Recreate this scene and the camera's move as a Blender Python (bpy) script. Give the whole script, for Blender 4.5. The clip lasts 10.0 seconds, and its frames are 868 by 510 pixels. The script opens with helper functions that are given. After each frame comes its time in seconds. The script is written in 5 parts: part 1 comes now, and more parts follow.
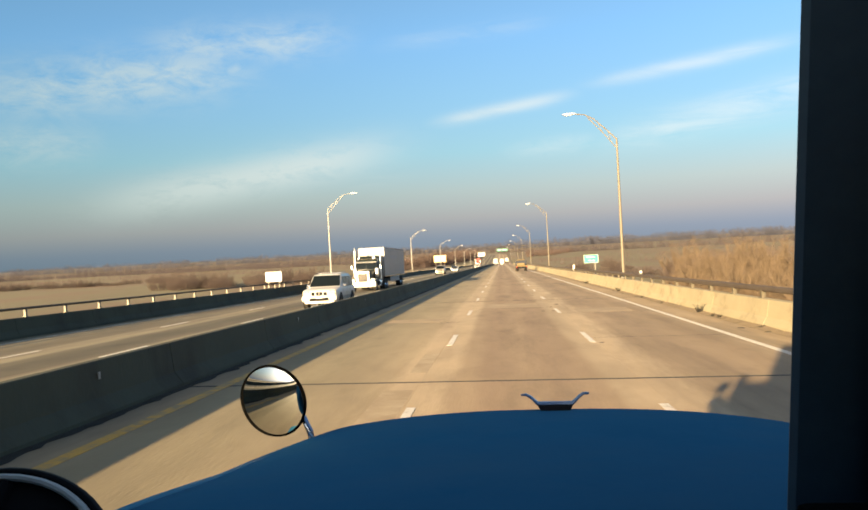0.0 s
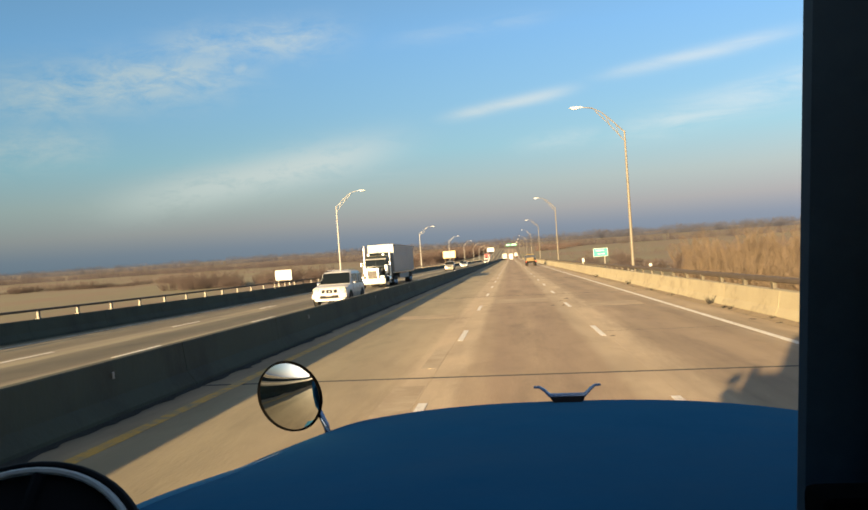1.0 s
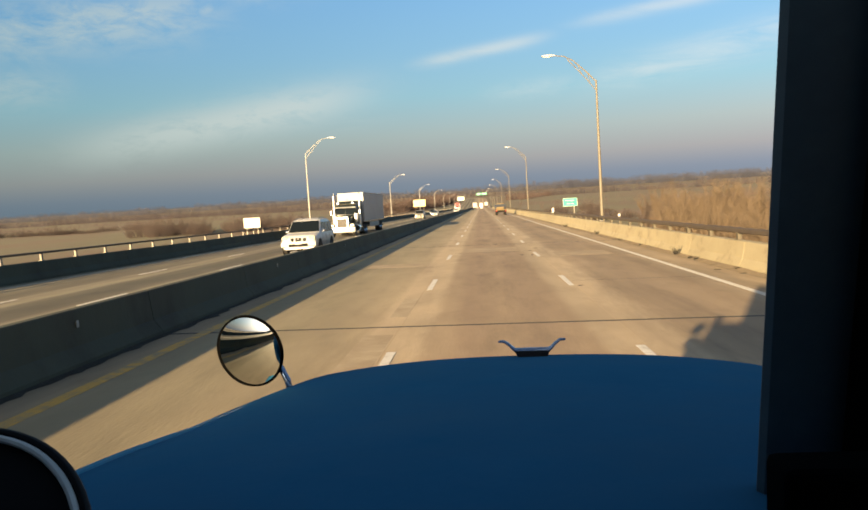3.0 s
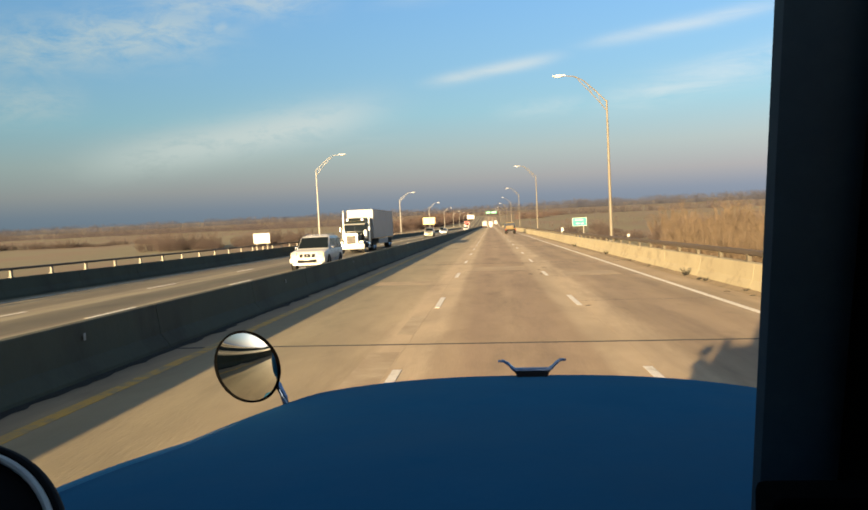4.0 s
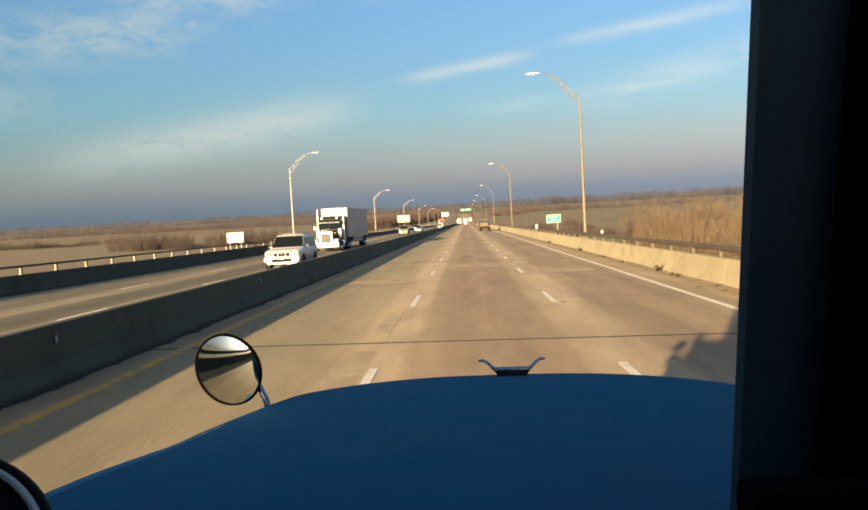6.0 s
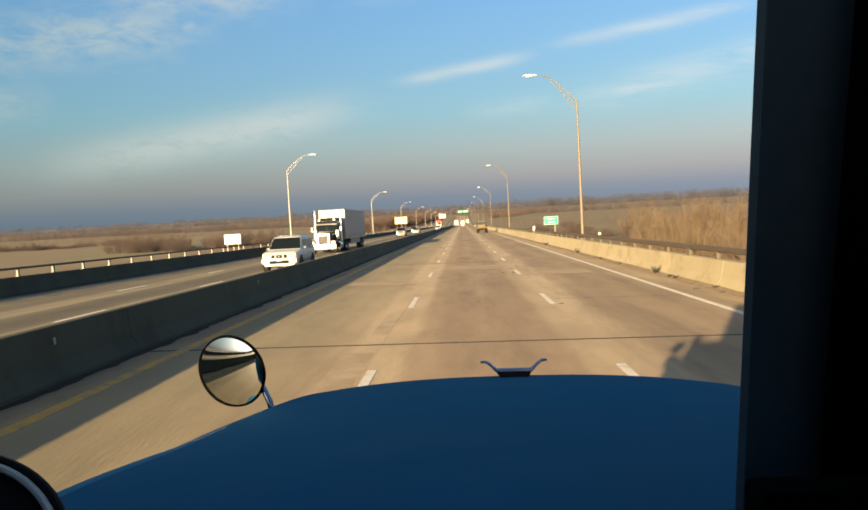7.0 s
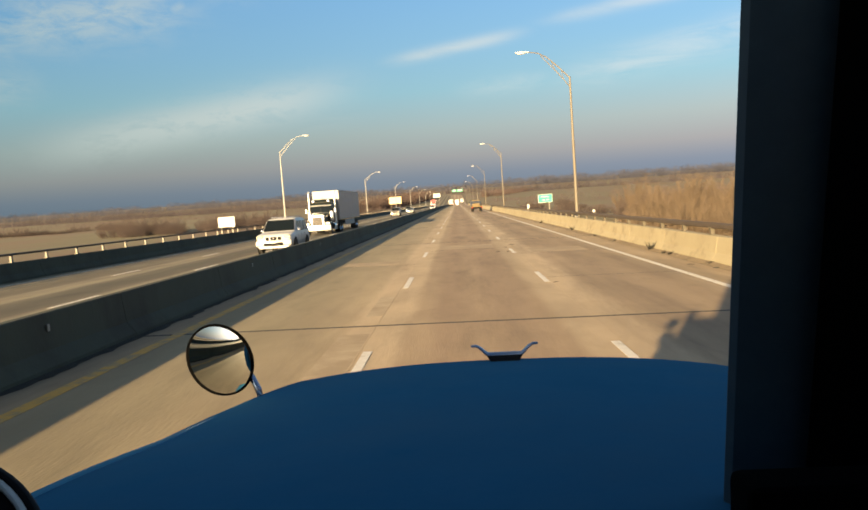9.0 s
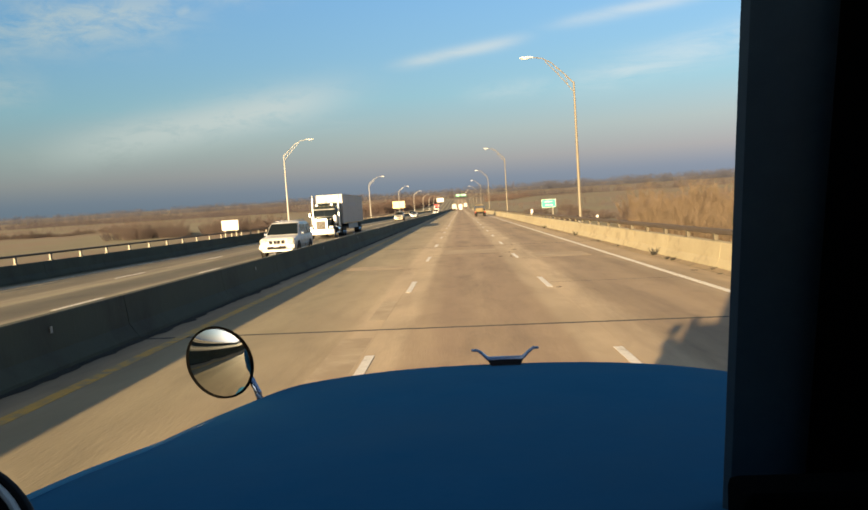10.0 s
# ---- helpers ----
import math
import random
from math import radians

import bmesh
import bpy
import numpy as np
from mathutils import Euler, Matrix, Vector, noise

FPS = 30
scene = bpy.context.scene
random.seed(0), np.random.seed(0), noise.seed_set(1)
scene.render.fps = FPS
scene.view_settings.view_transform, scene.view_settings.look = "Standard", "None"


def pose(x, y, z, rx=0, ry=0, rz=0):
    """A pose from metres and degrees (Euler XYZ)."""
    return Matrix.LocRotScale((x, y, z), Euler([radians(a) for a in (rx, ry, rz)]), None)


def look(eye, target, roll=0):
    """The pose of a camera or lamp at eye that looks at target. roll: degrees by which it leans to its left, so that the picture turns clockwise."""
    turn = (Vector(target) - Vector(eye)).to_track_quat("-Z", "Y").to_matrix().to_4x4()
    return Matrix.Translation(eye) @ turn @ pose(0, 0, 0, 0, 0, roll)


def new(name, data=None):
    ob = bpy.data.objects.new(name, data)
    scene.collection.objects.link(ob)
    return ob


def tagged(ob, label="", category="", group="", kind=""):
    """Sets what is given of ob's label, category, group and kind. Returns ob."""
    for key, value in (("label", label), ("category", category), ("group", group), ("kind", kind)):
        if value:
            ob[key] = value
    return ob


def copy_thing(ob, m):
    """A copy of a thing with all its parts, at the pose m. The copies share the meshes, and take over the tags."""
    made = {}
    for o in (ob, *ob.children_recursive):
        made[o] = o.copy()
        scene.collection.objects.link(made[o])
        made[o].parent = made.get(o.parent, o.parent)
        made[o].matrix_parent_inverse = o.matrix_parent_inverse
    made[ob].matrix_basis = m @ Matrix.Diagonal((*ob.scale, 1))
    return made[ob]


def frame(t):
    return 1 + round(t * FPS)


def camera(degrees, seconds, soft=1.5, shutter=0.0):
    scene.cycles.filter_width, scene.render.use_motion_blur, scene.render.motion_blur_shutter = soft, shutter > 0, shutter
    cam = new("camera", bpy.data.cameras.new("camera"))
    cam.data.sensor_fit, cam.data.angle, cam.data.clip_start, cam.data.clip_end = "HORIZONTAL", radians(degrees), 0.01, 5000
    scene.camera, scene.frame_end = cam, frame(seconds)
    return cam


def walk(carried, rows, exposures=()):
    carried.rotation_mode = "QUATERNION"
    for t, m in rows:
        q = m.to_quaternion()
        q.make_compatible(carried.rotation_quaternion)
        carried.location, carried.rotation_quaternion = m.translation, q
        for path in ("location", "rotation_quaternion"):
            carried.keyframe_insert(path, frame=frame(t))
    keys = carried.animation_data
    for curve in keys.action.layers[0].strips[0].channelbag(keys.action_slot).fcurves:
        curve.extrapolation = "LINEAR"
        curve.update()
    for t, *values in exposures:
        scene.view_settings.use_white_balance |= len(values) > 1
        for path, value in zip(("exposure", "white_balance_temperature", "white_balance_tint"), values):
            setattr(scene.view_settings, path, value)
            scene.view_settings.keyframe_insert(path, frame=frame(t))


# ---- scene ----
# ---------------------------------------------------------------- camera
cam = camera(56.97, 10.0, soft=1.7)
# seconds, place in the cab, then pitch + 90, lean, turn
PATH = [
    (0.0, -0.016, -0.015, 2.207, 89.29, 1.93, 4.77),
    (0.5, -0.023, -0.058, 2.207, 90.02, 2.92, 6.52),
    (1.0, -0.021, -0.047, 2.206, 89.03, 2.83, 5.43),
    (1.5, -0.010, -0.026, 2.203, 87.48, 2.83, 5.35),
    (2.0, -0.005, -0.003, 2.206, 85.97, 2.52, 4.09),
    (2.5, -0.015, -0.000, 2.217, 85.15, 2.49, 3.41),
    (4.0, 0.019, 0.022, 2.214, 86.56, 1.65, 4.07),
    (4.5, 0.021, 0.021, 2.214, 87.40, 1.06, 4.22),
    (5.0, 0.009, 0.003, 2.209, 86.27, 2.01, 4.23),
    (5.5, 0.010, 0.009, 2.224, 86.27, 2.02, 2.74),
    (7.0, -0.011, -0.007, 2.228, 86.45, 2.00, 2.07),
    (7.5, -0.006, 0.007, 2.231, 84.85, 2.45, 2.50),
    (8.0, 0.006, 0.015, 2.229, 85.92, 2.23, 1.83),
    (8.5, 0.007, 0.016, 2.240, 85.31, 2.68, 1.80),
    (9.0, 0.009, 0.020, 2.240, 84.97, 2.86, 1.78),
    (9.5, 0.010, 0.018, 2.229, 86.22, 2.33, 2.36),
    (10.0, 0.016, 0.024, 2.237, 85.30, 2.56, 2.00),
]
CROSS = 0.021           # the roadway falls to its right
LEAN = Matrix.Rotation(math.atan(CROSS), 4, "Y")
walk(cam, [(t, LEAN @ pose(x, y, z, 0, 0, turn) @ pose(0, 0, 0, up) @ pose(0, 0, 0, 0, 0, -lean))
           for t, x, y, z, up, lean, turn in PATH],
     [(0.0, 2.17), (0.6, 2.12), (1.0, 1.97), (1.5, 1.88), (2.5, 1.9), (4.5, 1.97), (5.5, 1.92), (10.0, 1.9)])

# ---------------------------------------------------------------- plan
GRADE = 0.0232          # the bridge runs downhill
FLAT = 600.0            # where it meets the flat land
LAND = -14.4            # the fields
YELLOW, DASH_A, DASH_B, EDGE = -5.35, -1.47, 2.33, 6.2
MEDIAN = -6.42          # middle of the median barrier
WALL_R, WALL_L = 7.65, -19.3
FAR_LANES = (-7.4, -11.2, -14.8)
AFAR = 1.39             # how far the low land's growth stands off
PITCH = 12.19           # dashes repeat


def deck(y):
    """Height of the roadway along its length."""
    if y < FLAT - 15:
        return -GRADE * y
    if y > FLAT + 15:
        return -GRADE * FLAT
    u = (y - FLAT + 15) / 30
    return -GRADE * (FLAT - 15 + 30 * (u - u * u / 2))


def bend(y):
    """How far the road swings to its left once it has reached the flat land."""
    return -max(0.0, y - 1060.0) ** 2 / 1300.0


def fall(x):
    """Height across: this carriageway falls to the right, the other lies level."""
    return -CROSS * max(x, MEDIAN)


# ---------------------------------------------------------------- world and sun
SUN = Vector((-1.9, -5.0, 1.07)).normalized()
world = bpy.data.worlds.new("sky")
scene.world = world
world.use_nodes = True
wt = world.node_tree
wt.nodes.clear()


def wmath(op, a, b=0.0, c=0.0):
    n = wt.nodes.new("ShaderNodeMath")
    n.operation = op
    for i, v in enumerate((a, b, c)):
        if isinstance(v, (int, float)):
            n.inputs[i].default_value = v
        else:
            wt.links.new(v, n.inputs[i])
    return n.outputs[0]


coord = wt.nodes.new("ShaderNodeTexCoord").outputs["Generated"]
split = wt.nodes.new("ShaderNodeSeparateXYZ")
wt.links.new(coord, split.inputs[0])
az = wmath("MULTIPLY", wmath("ARCTAN2", split.outputs[0], split.outputs[1]), 57.2958)
el = wmath("MULTIPLY", wmath("ARCSINE", split.outputs[2]), 57.2958)
plane = wt.nodes.new("ShaderNodeCombineXYZ")
wt.links.new(az, plane.inputs[0])
wt.links.new(el, plane.inputs[1])


def wnoise(sx, sy, turn, detail, rough=0.6, warp=0.0):
    m = wt.nodes.new("ShaderNodeMapping")
    m.inputs["Rotation"].default_value = (0, 0, radians(turn))
    m.inputs["Scale"].default_value = (sx, sy, 1)
    wt.links.new(plane.outputs[0], m.inputs[0])
    n = wt.nodes.new("ShaderNodeTexNoise")
    n.inputs["Scale"].default_value = 1.0
    n.inputs["Detail"].default_value = detail
    n.inputs["Roughness"].default_value = rough
    n.inputs["Distortion"].default_value = warp
    wt.links.new(m.outputs[0], n.inputs["Vector"])
    return n.outputs["Fac"]


streaky = wnoise(0.16, 0.9, -11, 6, 0.62, 0.6)
puffy = wnoise(0.35, 0.9, -8, 7, 0.68, 0.4)


def streak(a0, e0, a1, e1, thick, power, noise_out, low=0.30, high=0.62):
    """A wisp of cloud between two directions of the sky, in degrees."""
    e0, e1 = e0 - 1.2 * math.sin(radians(a0)), e1 - 1.2 * math.sin(radians(a1))
    length = math.hypot(a1 - a0, e1 - e0)
    ux, uy = (a1 - a0) / length, (e1 - e0) / length
    along = wmath("ADD", wmath("MULTIPLY", wmath("SUBTRACT", az, (a0 + a1) / 2), 2 * ux / length),
                  wmath("MULTIPLY", wmath("SUBTRACT", el, (e0 + e1) / 2), 2 * uy / length))
    off = wmath("ADD", wmath("MULTIPLY", wmath("SUBTRACT", az, a0), -uy / thick),
                wmath("MULTIPLY", wmath("SUBTRACT", el, e0), ux / thick))
    d = wmath("ADD", wmath("POWER", wmath("ABSOLUTE", along), 4.0), wmath("POWER", wmath("ABSOLUTE", off), 2.0))
    soft_edge = wmath("POWER", 2.718, wmath("MULTIPLY", d, -1.0))
    r = wt.nodes.new("ShaderNodeMapRange")
    r.inputs["From Min"].default_value, r.inputs["From Max"].default_value = low, high
    wt.links.new(noise_out, r.inputs["Value"])
    return wmath("MULTIPLY", wmath("MULTIPLY", soft_edge, r.outputs[0]), power)


wisps = None
for args in ((-3.7, 8.75, 5.0, 10.1, 0.42, 0.75, streaky, 0.05, 0.5), (7.6, 10.9, 19.5, 12.3, 0.45, 0.62, streaky, 0.1, 0.55),
             (8.5, 6.9, 24.0, 9.9, 1.0, 0.60, streaky), (-27.0, 3.3, -8.0, 6.9, 1.35, 0.95, puffy, 0.10, 0.5),
             (-34.0, 10.2, -17.5, 12.7, 1.7, 0.8, puffy, 0.34, 0.60), (-23.5, 13.7, -11.0, 14.6, 1.2, 0.7, puffy, 0.32, 0.6),
             (-36.0, 6.8, -27.5, 7.6, 1.3, 0.55, puffy, 0.32, 0.6), (1.0, 6.5, 7.0, 6.9, 0.6, 0.32, puffy, 0.25, 0.6),
             (-8.0, 14.0, 3.5, 15.2, 0.5, 0.25, streaky), (-18.6, 12.2, -17.6, 12.7, 0.35, 0.5, puffy, 0.1, 0.5),
             (-21.0, 4.2, -7.0, 5.3, 0.8, 0.3, streaky)):
    one = streak(*args)
    wisps = one if wisps is None else wmath("MAXIMUM", wisps, one)

ramp = wt.nodes.new("ShaderNodeValToRGB")
height = wmath("MULTIPLY_ADD", el, 1 / 60.0, 0.1)
wt.links.new(height, ramp.inputs[0])
stops = ((0.0, (0.18, 0.21, 0.26)), (0.098, (0.272, 0.320, 0.410)), (0.110, (0.295, 0.335, 0.425)), (0.132, (0.43, 0.405, 0.435)),
         (0.165, (0.425, 0.49, 0.515)), (0.21, (0.295, 0.545, 0.67)), (0.26, (0.24, 0.505, 0.75)), (0.34, (0.19, 0.46, 0.82)),
         (0.6, (0.11, 0.17, 0.27)), (1.0, (0.06, 0.09, 0.15)))
while len(ramp.color_ramp.elements) < len(stops):
    ramp.color_ramp.elements.new(0.5)
for e, (p, c) in zip(ramp.color_ramp.elements, stops):
    e.position, e.color = p, (*c, 1)
mixer = wt.nodes.new("ShaderNodeMix")
mixer.data_type = "RGBA"
wt.links.new(wisps, mixer.inputs[0])
wt.links.new(ramp.outputs[0], mixer.inputs[6])
mixer.inputs[7].default_value = (0.745, 0.745, 0.735, 1)
sky = wt.nodes.new("ShaderNodeTexSky")
sky.sky_type, sky.sun_disc = "NISHITA", False
sky.sun_elevation, sky.sun_rotation = math.asin(SUN.z), math.atan2(SUN.x, SUN.y)
sky.dust_density = 3.0
back_a, back_b = wt.nodes.new("ShaderNodeBackground"), wt.nodes.new("ShaderNodeBackground")
side = wt.nodes.new("ShaderNodeMapRange")      # the sky deepens away from the low sun's far side
wt.links.new(split.outputs[0], side.inputs[0])
for i, v in ((1, -0.6), (2, 0.4), (3, 0.0), (4, 1.0)):
    side.inputs[i].default_value = v
sides = wt.nodes.new("ShaderNodeMix")
sides.data_type = "RGBA"
wt.links.new(side.outputs[0], sides.inputs[0])
sides.inputs[6].default_value, sides.inputs[7].default_value = (0.50, 0.635, 0.64, 1), (1.05, 1.08, 1.10, 1)
tint = wt.nodes.new("ShaderNodeMix")
tint.data_type, tint.blend_type = "RGBA", "MULTIPLY"
tint.inputs[0].default_value = 1.0
wt.links.new(mixer.outputs[2], tint.inputs[6])
wt.links.new(sides.outputs[2], tint.inputs[7])
wt.links.new(tint.outputs[2], back_a.inputs[0])
wt.links.new(sky.outputs[0], back_b.inputs[0])
back_a.inputs[1].default_value, back_b.inputs[1].default_value = 0.222, 0.012
# bright haze round the low sun
facing = wt.nodes.new("ShaderNodeVectorMath")
facing.operation = "DOT_PRODUCT"
wt.links.new(coord, facing.inputs[0])
facing.inputs[1].default_value = SUN
back_c = wt.nodes.new("ShaderNodeBackground")
back_c.inputs[0].default_value = (1.0, 0.94, 0.84, 1)
wt.links.new(wmath("MULTIPLY", wmath("POWER", wmath("MAXIMUM", facing.outputs["Value"], 0.0), 12.0), 1.0), back_c.inputs[1])
haze = wt.nodes.new("ShaderNodeAddShader")
wt.links.new(back_b.outputs[0], haze.inputs[0])
wt.links.new(back_c.outputs[0], haze.inputs[1])
both = wt.nodes.new("ShaderNodeAddShader")
wt.links.new(back_a.outputs[0], both.inputs[0])
wt.links.new(haze.outputs[0], both.inputs[1])
wt.links.new(both.outputs[0], wt.nodes.new("ShaderNodeOutputWorld").inputs[0])

sun = new("sun", bpy.data.lights.new("sun", "SUN"))
sun.data.energy, sun.data.angle, sun.data.color = 5.0, radians(0.6), (1.0, 0.715, 0.37)
sun.matrix_world = look(SUN * 100, (0, 0, 0))


# ---------------------------------------------------------------- materials
def material(name, a, b=None, rough=0.7, metal=0.0, scale=4.0, stretch=(1, 1, 1), bump=0.0, fine=40.0, coat=0.0,
             dirt=None, dirt_scale=0.5, dirt_cut=(0.5, 0.7), by_object=0.0, spec=0.5, tracks=0.0, bands=(), mottle=0.0):
    """Two colours mixed by a coarse and a fine grain in world metres, with stains and relief."""
    m = bpy.data.materials.new(name)
    m.use_nodes = True
    nt = m.node_tree
    p = nt.nodes["Principled BSDF"]
    p.inputs["Roughness"].default_value, p.inputs["Metallic"].default_value = rough, metal
    p.inputs["Coat Weight"].default_value = coat
    p.inputs["Specular IOR Level"].default_value = spec
    geo = nt.nodes.new("ShaderNodeNewGeometry").outputs["Position"]
    mp = nt.nodes.new("ShaderNodeMapping")
    mp.inputs["Scale"].default_value = stretch
    nt.links.new(geo, mp.inputs[0])

    def grain(s, d):
        n = nt.nodes.new("ShaderNodeTexNoise")
        n.inputs["Scale"].default_value, n.inputs["Detail"].default_value = s, d
        n.inputs["Roughness"].default_value = 0.65
        nt.links.new(mp.outputs[0], n.inputs["Vector"])
        return n.outputs["Fac"]

    def mix(fac, x, y):
        n = nt.nodes.new("ShaderNodeMix")
        n.data_type = "RGBA"
        for i, v in ((0, fac), (6, x), (7, y)):
            if isinstance(v, tuple):
                n.inputs[i].default_value = (*v, 1)
            elif isinstance(v, float):
                n.inputs[i].default_value = v
            else:
                nt.links.new(v, n.inputs[i])
        return n.outputs[2]

    def spread(v, lo, hi):
        n = nt.nodes.new("ShaderNodeMapRange")
        n.inputs["From Min"].default_value, n.inputs["From Max"].default_value = lo, hi
        nt.links.new(v, n.inputs[0])
        return n.outputs[0]

    b = b or tuple(c * 0.85 for c in a)
    coarse, small = grain(scale, 6), grain(fine, 3)
    colour = mix(spread(coarse, 0.3, 0.7), a, b)
    colour = mix(spread(small, 0.35, 0.75), colour, mix(0.5, colour, b))
    if dirt:
        colour = mix(spread(grain(dirt_scale, 8), *dirt_cut), colour, dirt)
    if tracks:
        # long worn streaks where tyres run
        lane = nt.nodes.new("ShaderNodeMapping")
        lane.inputs["Scale"].default_value = (1.0, 0.006, 0.0)
        nt.links.new(geo, lane.inputs[0])
        n = nt.nodes.new("ShaderNodeTexNoise")
        n.inputs["Scale"].default_value, n.inputs["Detail"].default_value = 0.75, 3
        nt.links.new(lane.outputs[0], n.inputs["Vector"])
        wear = mix(spread(n.outputs["Fac"], 0.40, 0.62), colour, tuple(c * tracks for c in a))
        colour = mix(0.8, colour, wear)
    if bands:
        # lanes stained by traffic, paler where no wheel runs
        sep = nt.nodes.new("ShaderNodeSeparateXYZ")
        nt.links.new(geo, sep.inputs[0])
        shift = nt.nodes.new("ShaderNodeMath")
        shift.operation = "MULTIPLY_ADD"
        nt.links.new(coarse, shift.inputs[0])
        shift.inputs[1].default_value = 0.4
        nt.links.new(sep.outputs[0], shift.inputs[2])
        lo, hi = bands[0][0], bands[-1][0]
        ramp_node = nt.nodes.new("ShaderNodeValToRGB")
        ramp_node.color_ramp.interpolation = "EASE"
        nt.links.new(spread(shift.outputs[0], lo + 0.2, hi + 0.2), ramp_node.inputs[0])
        while len(ramp_node.color_ramp.elements) < len(bands):
            ramp_node.color_ramp.elements.new(0.5)
        for e, (bx, bv) in zip(ramp_node.color_ramp.elements, bands):
            tone = bv if isinstance(bv, tuple) else (bv, bv, bv)
            e.position, e.color = (bx - lo) / (hi - lo), (*tone, 1)
        times = nt.nodes.new("ShaderNodeMix")
        times.data_type, times.blend_type = "RGBA", "MULTIPLY"
        times.inputs[0].default_value = 1.0
        nt.links.new(colour, times.inputs[6])
        nt.links.new(ramp_node.outputs[0], times.inputs[7])
        colour = times.outputs[2]
    if mottle:
        # soft blotches of old repairs and oil, a few metres long
        blot = nt.nodes.new("ShaderNodeMapping")
        blot.inputs["Scale"].default_value = (1.0, 0.38, 0.0)
        nt.links.new(geo, blot.inputs[0])
        for bs, bd, lo, hi, deep in ((0.55, 5, 0.42, 0.66, 1 - mottle), (1.6, 6, 0.54, 0.72, 1 - mottle * 0.8), (0.9, 4, 0.60, 0.76, 1 + mottle * 0.5)):
            n = nt.nodes.new("ShaderNodeTexNoise")
            n.inputs["Scale"].default_value, n.inputs["Detail"].default_value = bs, bd
            n.inputs["Distortion"].default_value = 0.8
            nt.links.new(blot.outputs[0], n.inputs["Vector"])
            dim = nt.nodes.new("ShaderNodeMix")
            dim.data_type, dim.blend_type = "RGBA", "MULTIPLY"
            nt.links.new(spread(n.outputs["Fac"], lo, hi), dim.inputs[0])
            nt.links.new(colour, dim.inputs[6])
            dim.inputs[7].default_value = (deep, deep, deep, 1)
            colour = dim.outputs[2]
    if by_object:
        rnd = nt.nodes.new("ShaderNodeObjectInfo").outputs["Random"]
        hsv = nt.nodes.new("ShaderNodeHueSaturation")
        nt.links.new(colour, hsv.inputs["Color"])
        nt.links.new(spread(rnd, -0.5 / by_object + 0.5, 0.5 / by_object + 0.5), hsv.inputs["Value"])
        mul = nt.nodes.new("ShaderNodeMath")
        mul.operation = "MULTIPLY_ADD"
        nt.links.new(rnd, mul.inputs[0])
        mul.inputs[1].default_value, mul.inputs[2].default_value = by_object, 1 - by_object / 2
        nt.links.new(mul.outputs[0], hsv.inputs["Value"])
        colour = hsv.outputs[0]
    nt.links.new(colour, p.inputs["Base Color"])
    if bump:
        bn = nt.nodes.new("ShaderNodeBump")
        bn.inputs["Strength"].default_value, bn.inputs["Distance"].default_value = bump, 0.02
        nt.links.new(small, bn.inputs["Height"])
        nt.links.new(bn.outputs[0], p.inputs["Normal"])
    return m


def glossy(name, colour, rough, metal=0.0, coat=0.0, spec=0.5):
    m = bpy.data.materials.new(name)
    m.use_nodes = True
    p = m.node_tree.nodes["Principled BSDF"]
    p.inputs["Base Color"].default_value = (*colour, 1)
    p.inputs["Roughness"].default_value, p.inputs["Metallic"].default_value = rough, metal
    p.inputs["Coat Weight"].default_value = coat
    p.inputs["Specular IOR Level"].default_value = spec
    return m


CONCRETE = material("worn_concrete", (0.555, 0.425, 0.268), (0.40, 0.302, 0.195), 0.85, scale=0.9, stretch=(1, 0.12, 1), bump=0.25, fine=25, tracks=0.82, mottle=0.15, bands=((-6.2, 0.60), (-5.7, 0.80), (-4.9, (0.58, 0.63, 0.61)), (-3.9, (0.645, 0.695, 0.665)), (-2.9, (0.745, 0.775, 0.75)), (-2.3, (0.84, 0.86, 0.83)), (-1.95, 1.05), (-1.2, 1.08), (-0.85, (0.78, 0.75, 0.73)),
                           (-0.3, (0.70, 0.65, 0.64)), (0.35, (0.75, 0.71, 0.69)), (1.0, (0.68, 0.635, 0.625)), (1.6, (0.73, 0.69, 0.67)), (1.95, 0.95), (2.45, 1.06), (2.95, 1.02), (3.4, (0.76, 0.735, 0.72)),
                           (4.2, (0.66, 0.63, 0.62)), (4.8, (0.72, 0.69, 0.67)), (5.5, (0.67, 0.64, 0.62)), (6.0, 0.82), (6.9, 0.90), (7.6, 0.66)),
                    dirt=(0.25, 0.19, 0.12), dirt_scale=0.6, dirt_cut=(0.47, 0.70), by_object=0.05)
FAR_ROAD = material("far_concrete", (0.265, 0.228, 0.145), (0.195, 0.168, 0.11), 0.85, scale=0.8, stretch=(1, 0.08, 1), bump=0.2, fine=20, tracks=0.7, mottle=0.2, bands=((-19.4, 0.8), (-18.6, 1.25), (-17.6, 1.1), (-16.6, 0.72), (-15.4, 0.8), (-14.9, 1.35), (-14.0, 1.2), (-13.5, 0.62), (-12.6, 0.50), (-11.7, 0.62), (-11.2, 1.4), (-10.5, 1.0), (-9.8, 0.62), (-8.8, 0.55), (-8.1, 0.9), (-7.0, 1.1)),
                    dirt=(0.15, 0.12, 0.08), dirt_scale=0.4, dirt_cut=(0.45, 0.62))
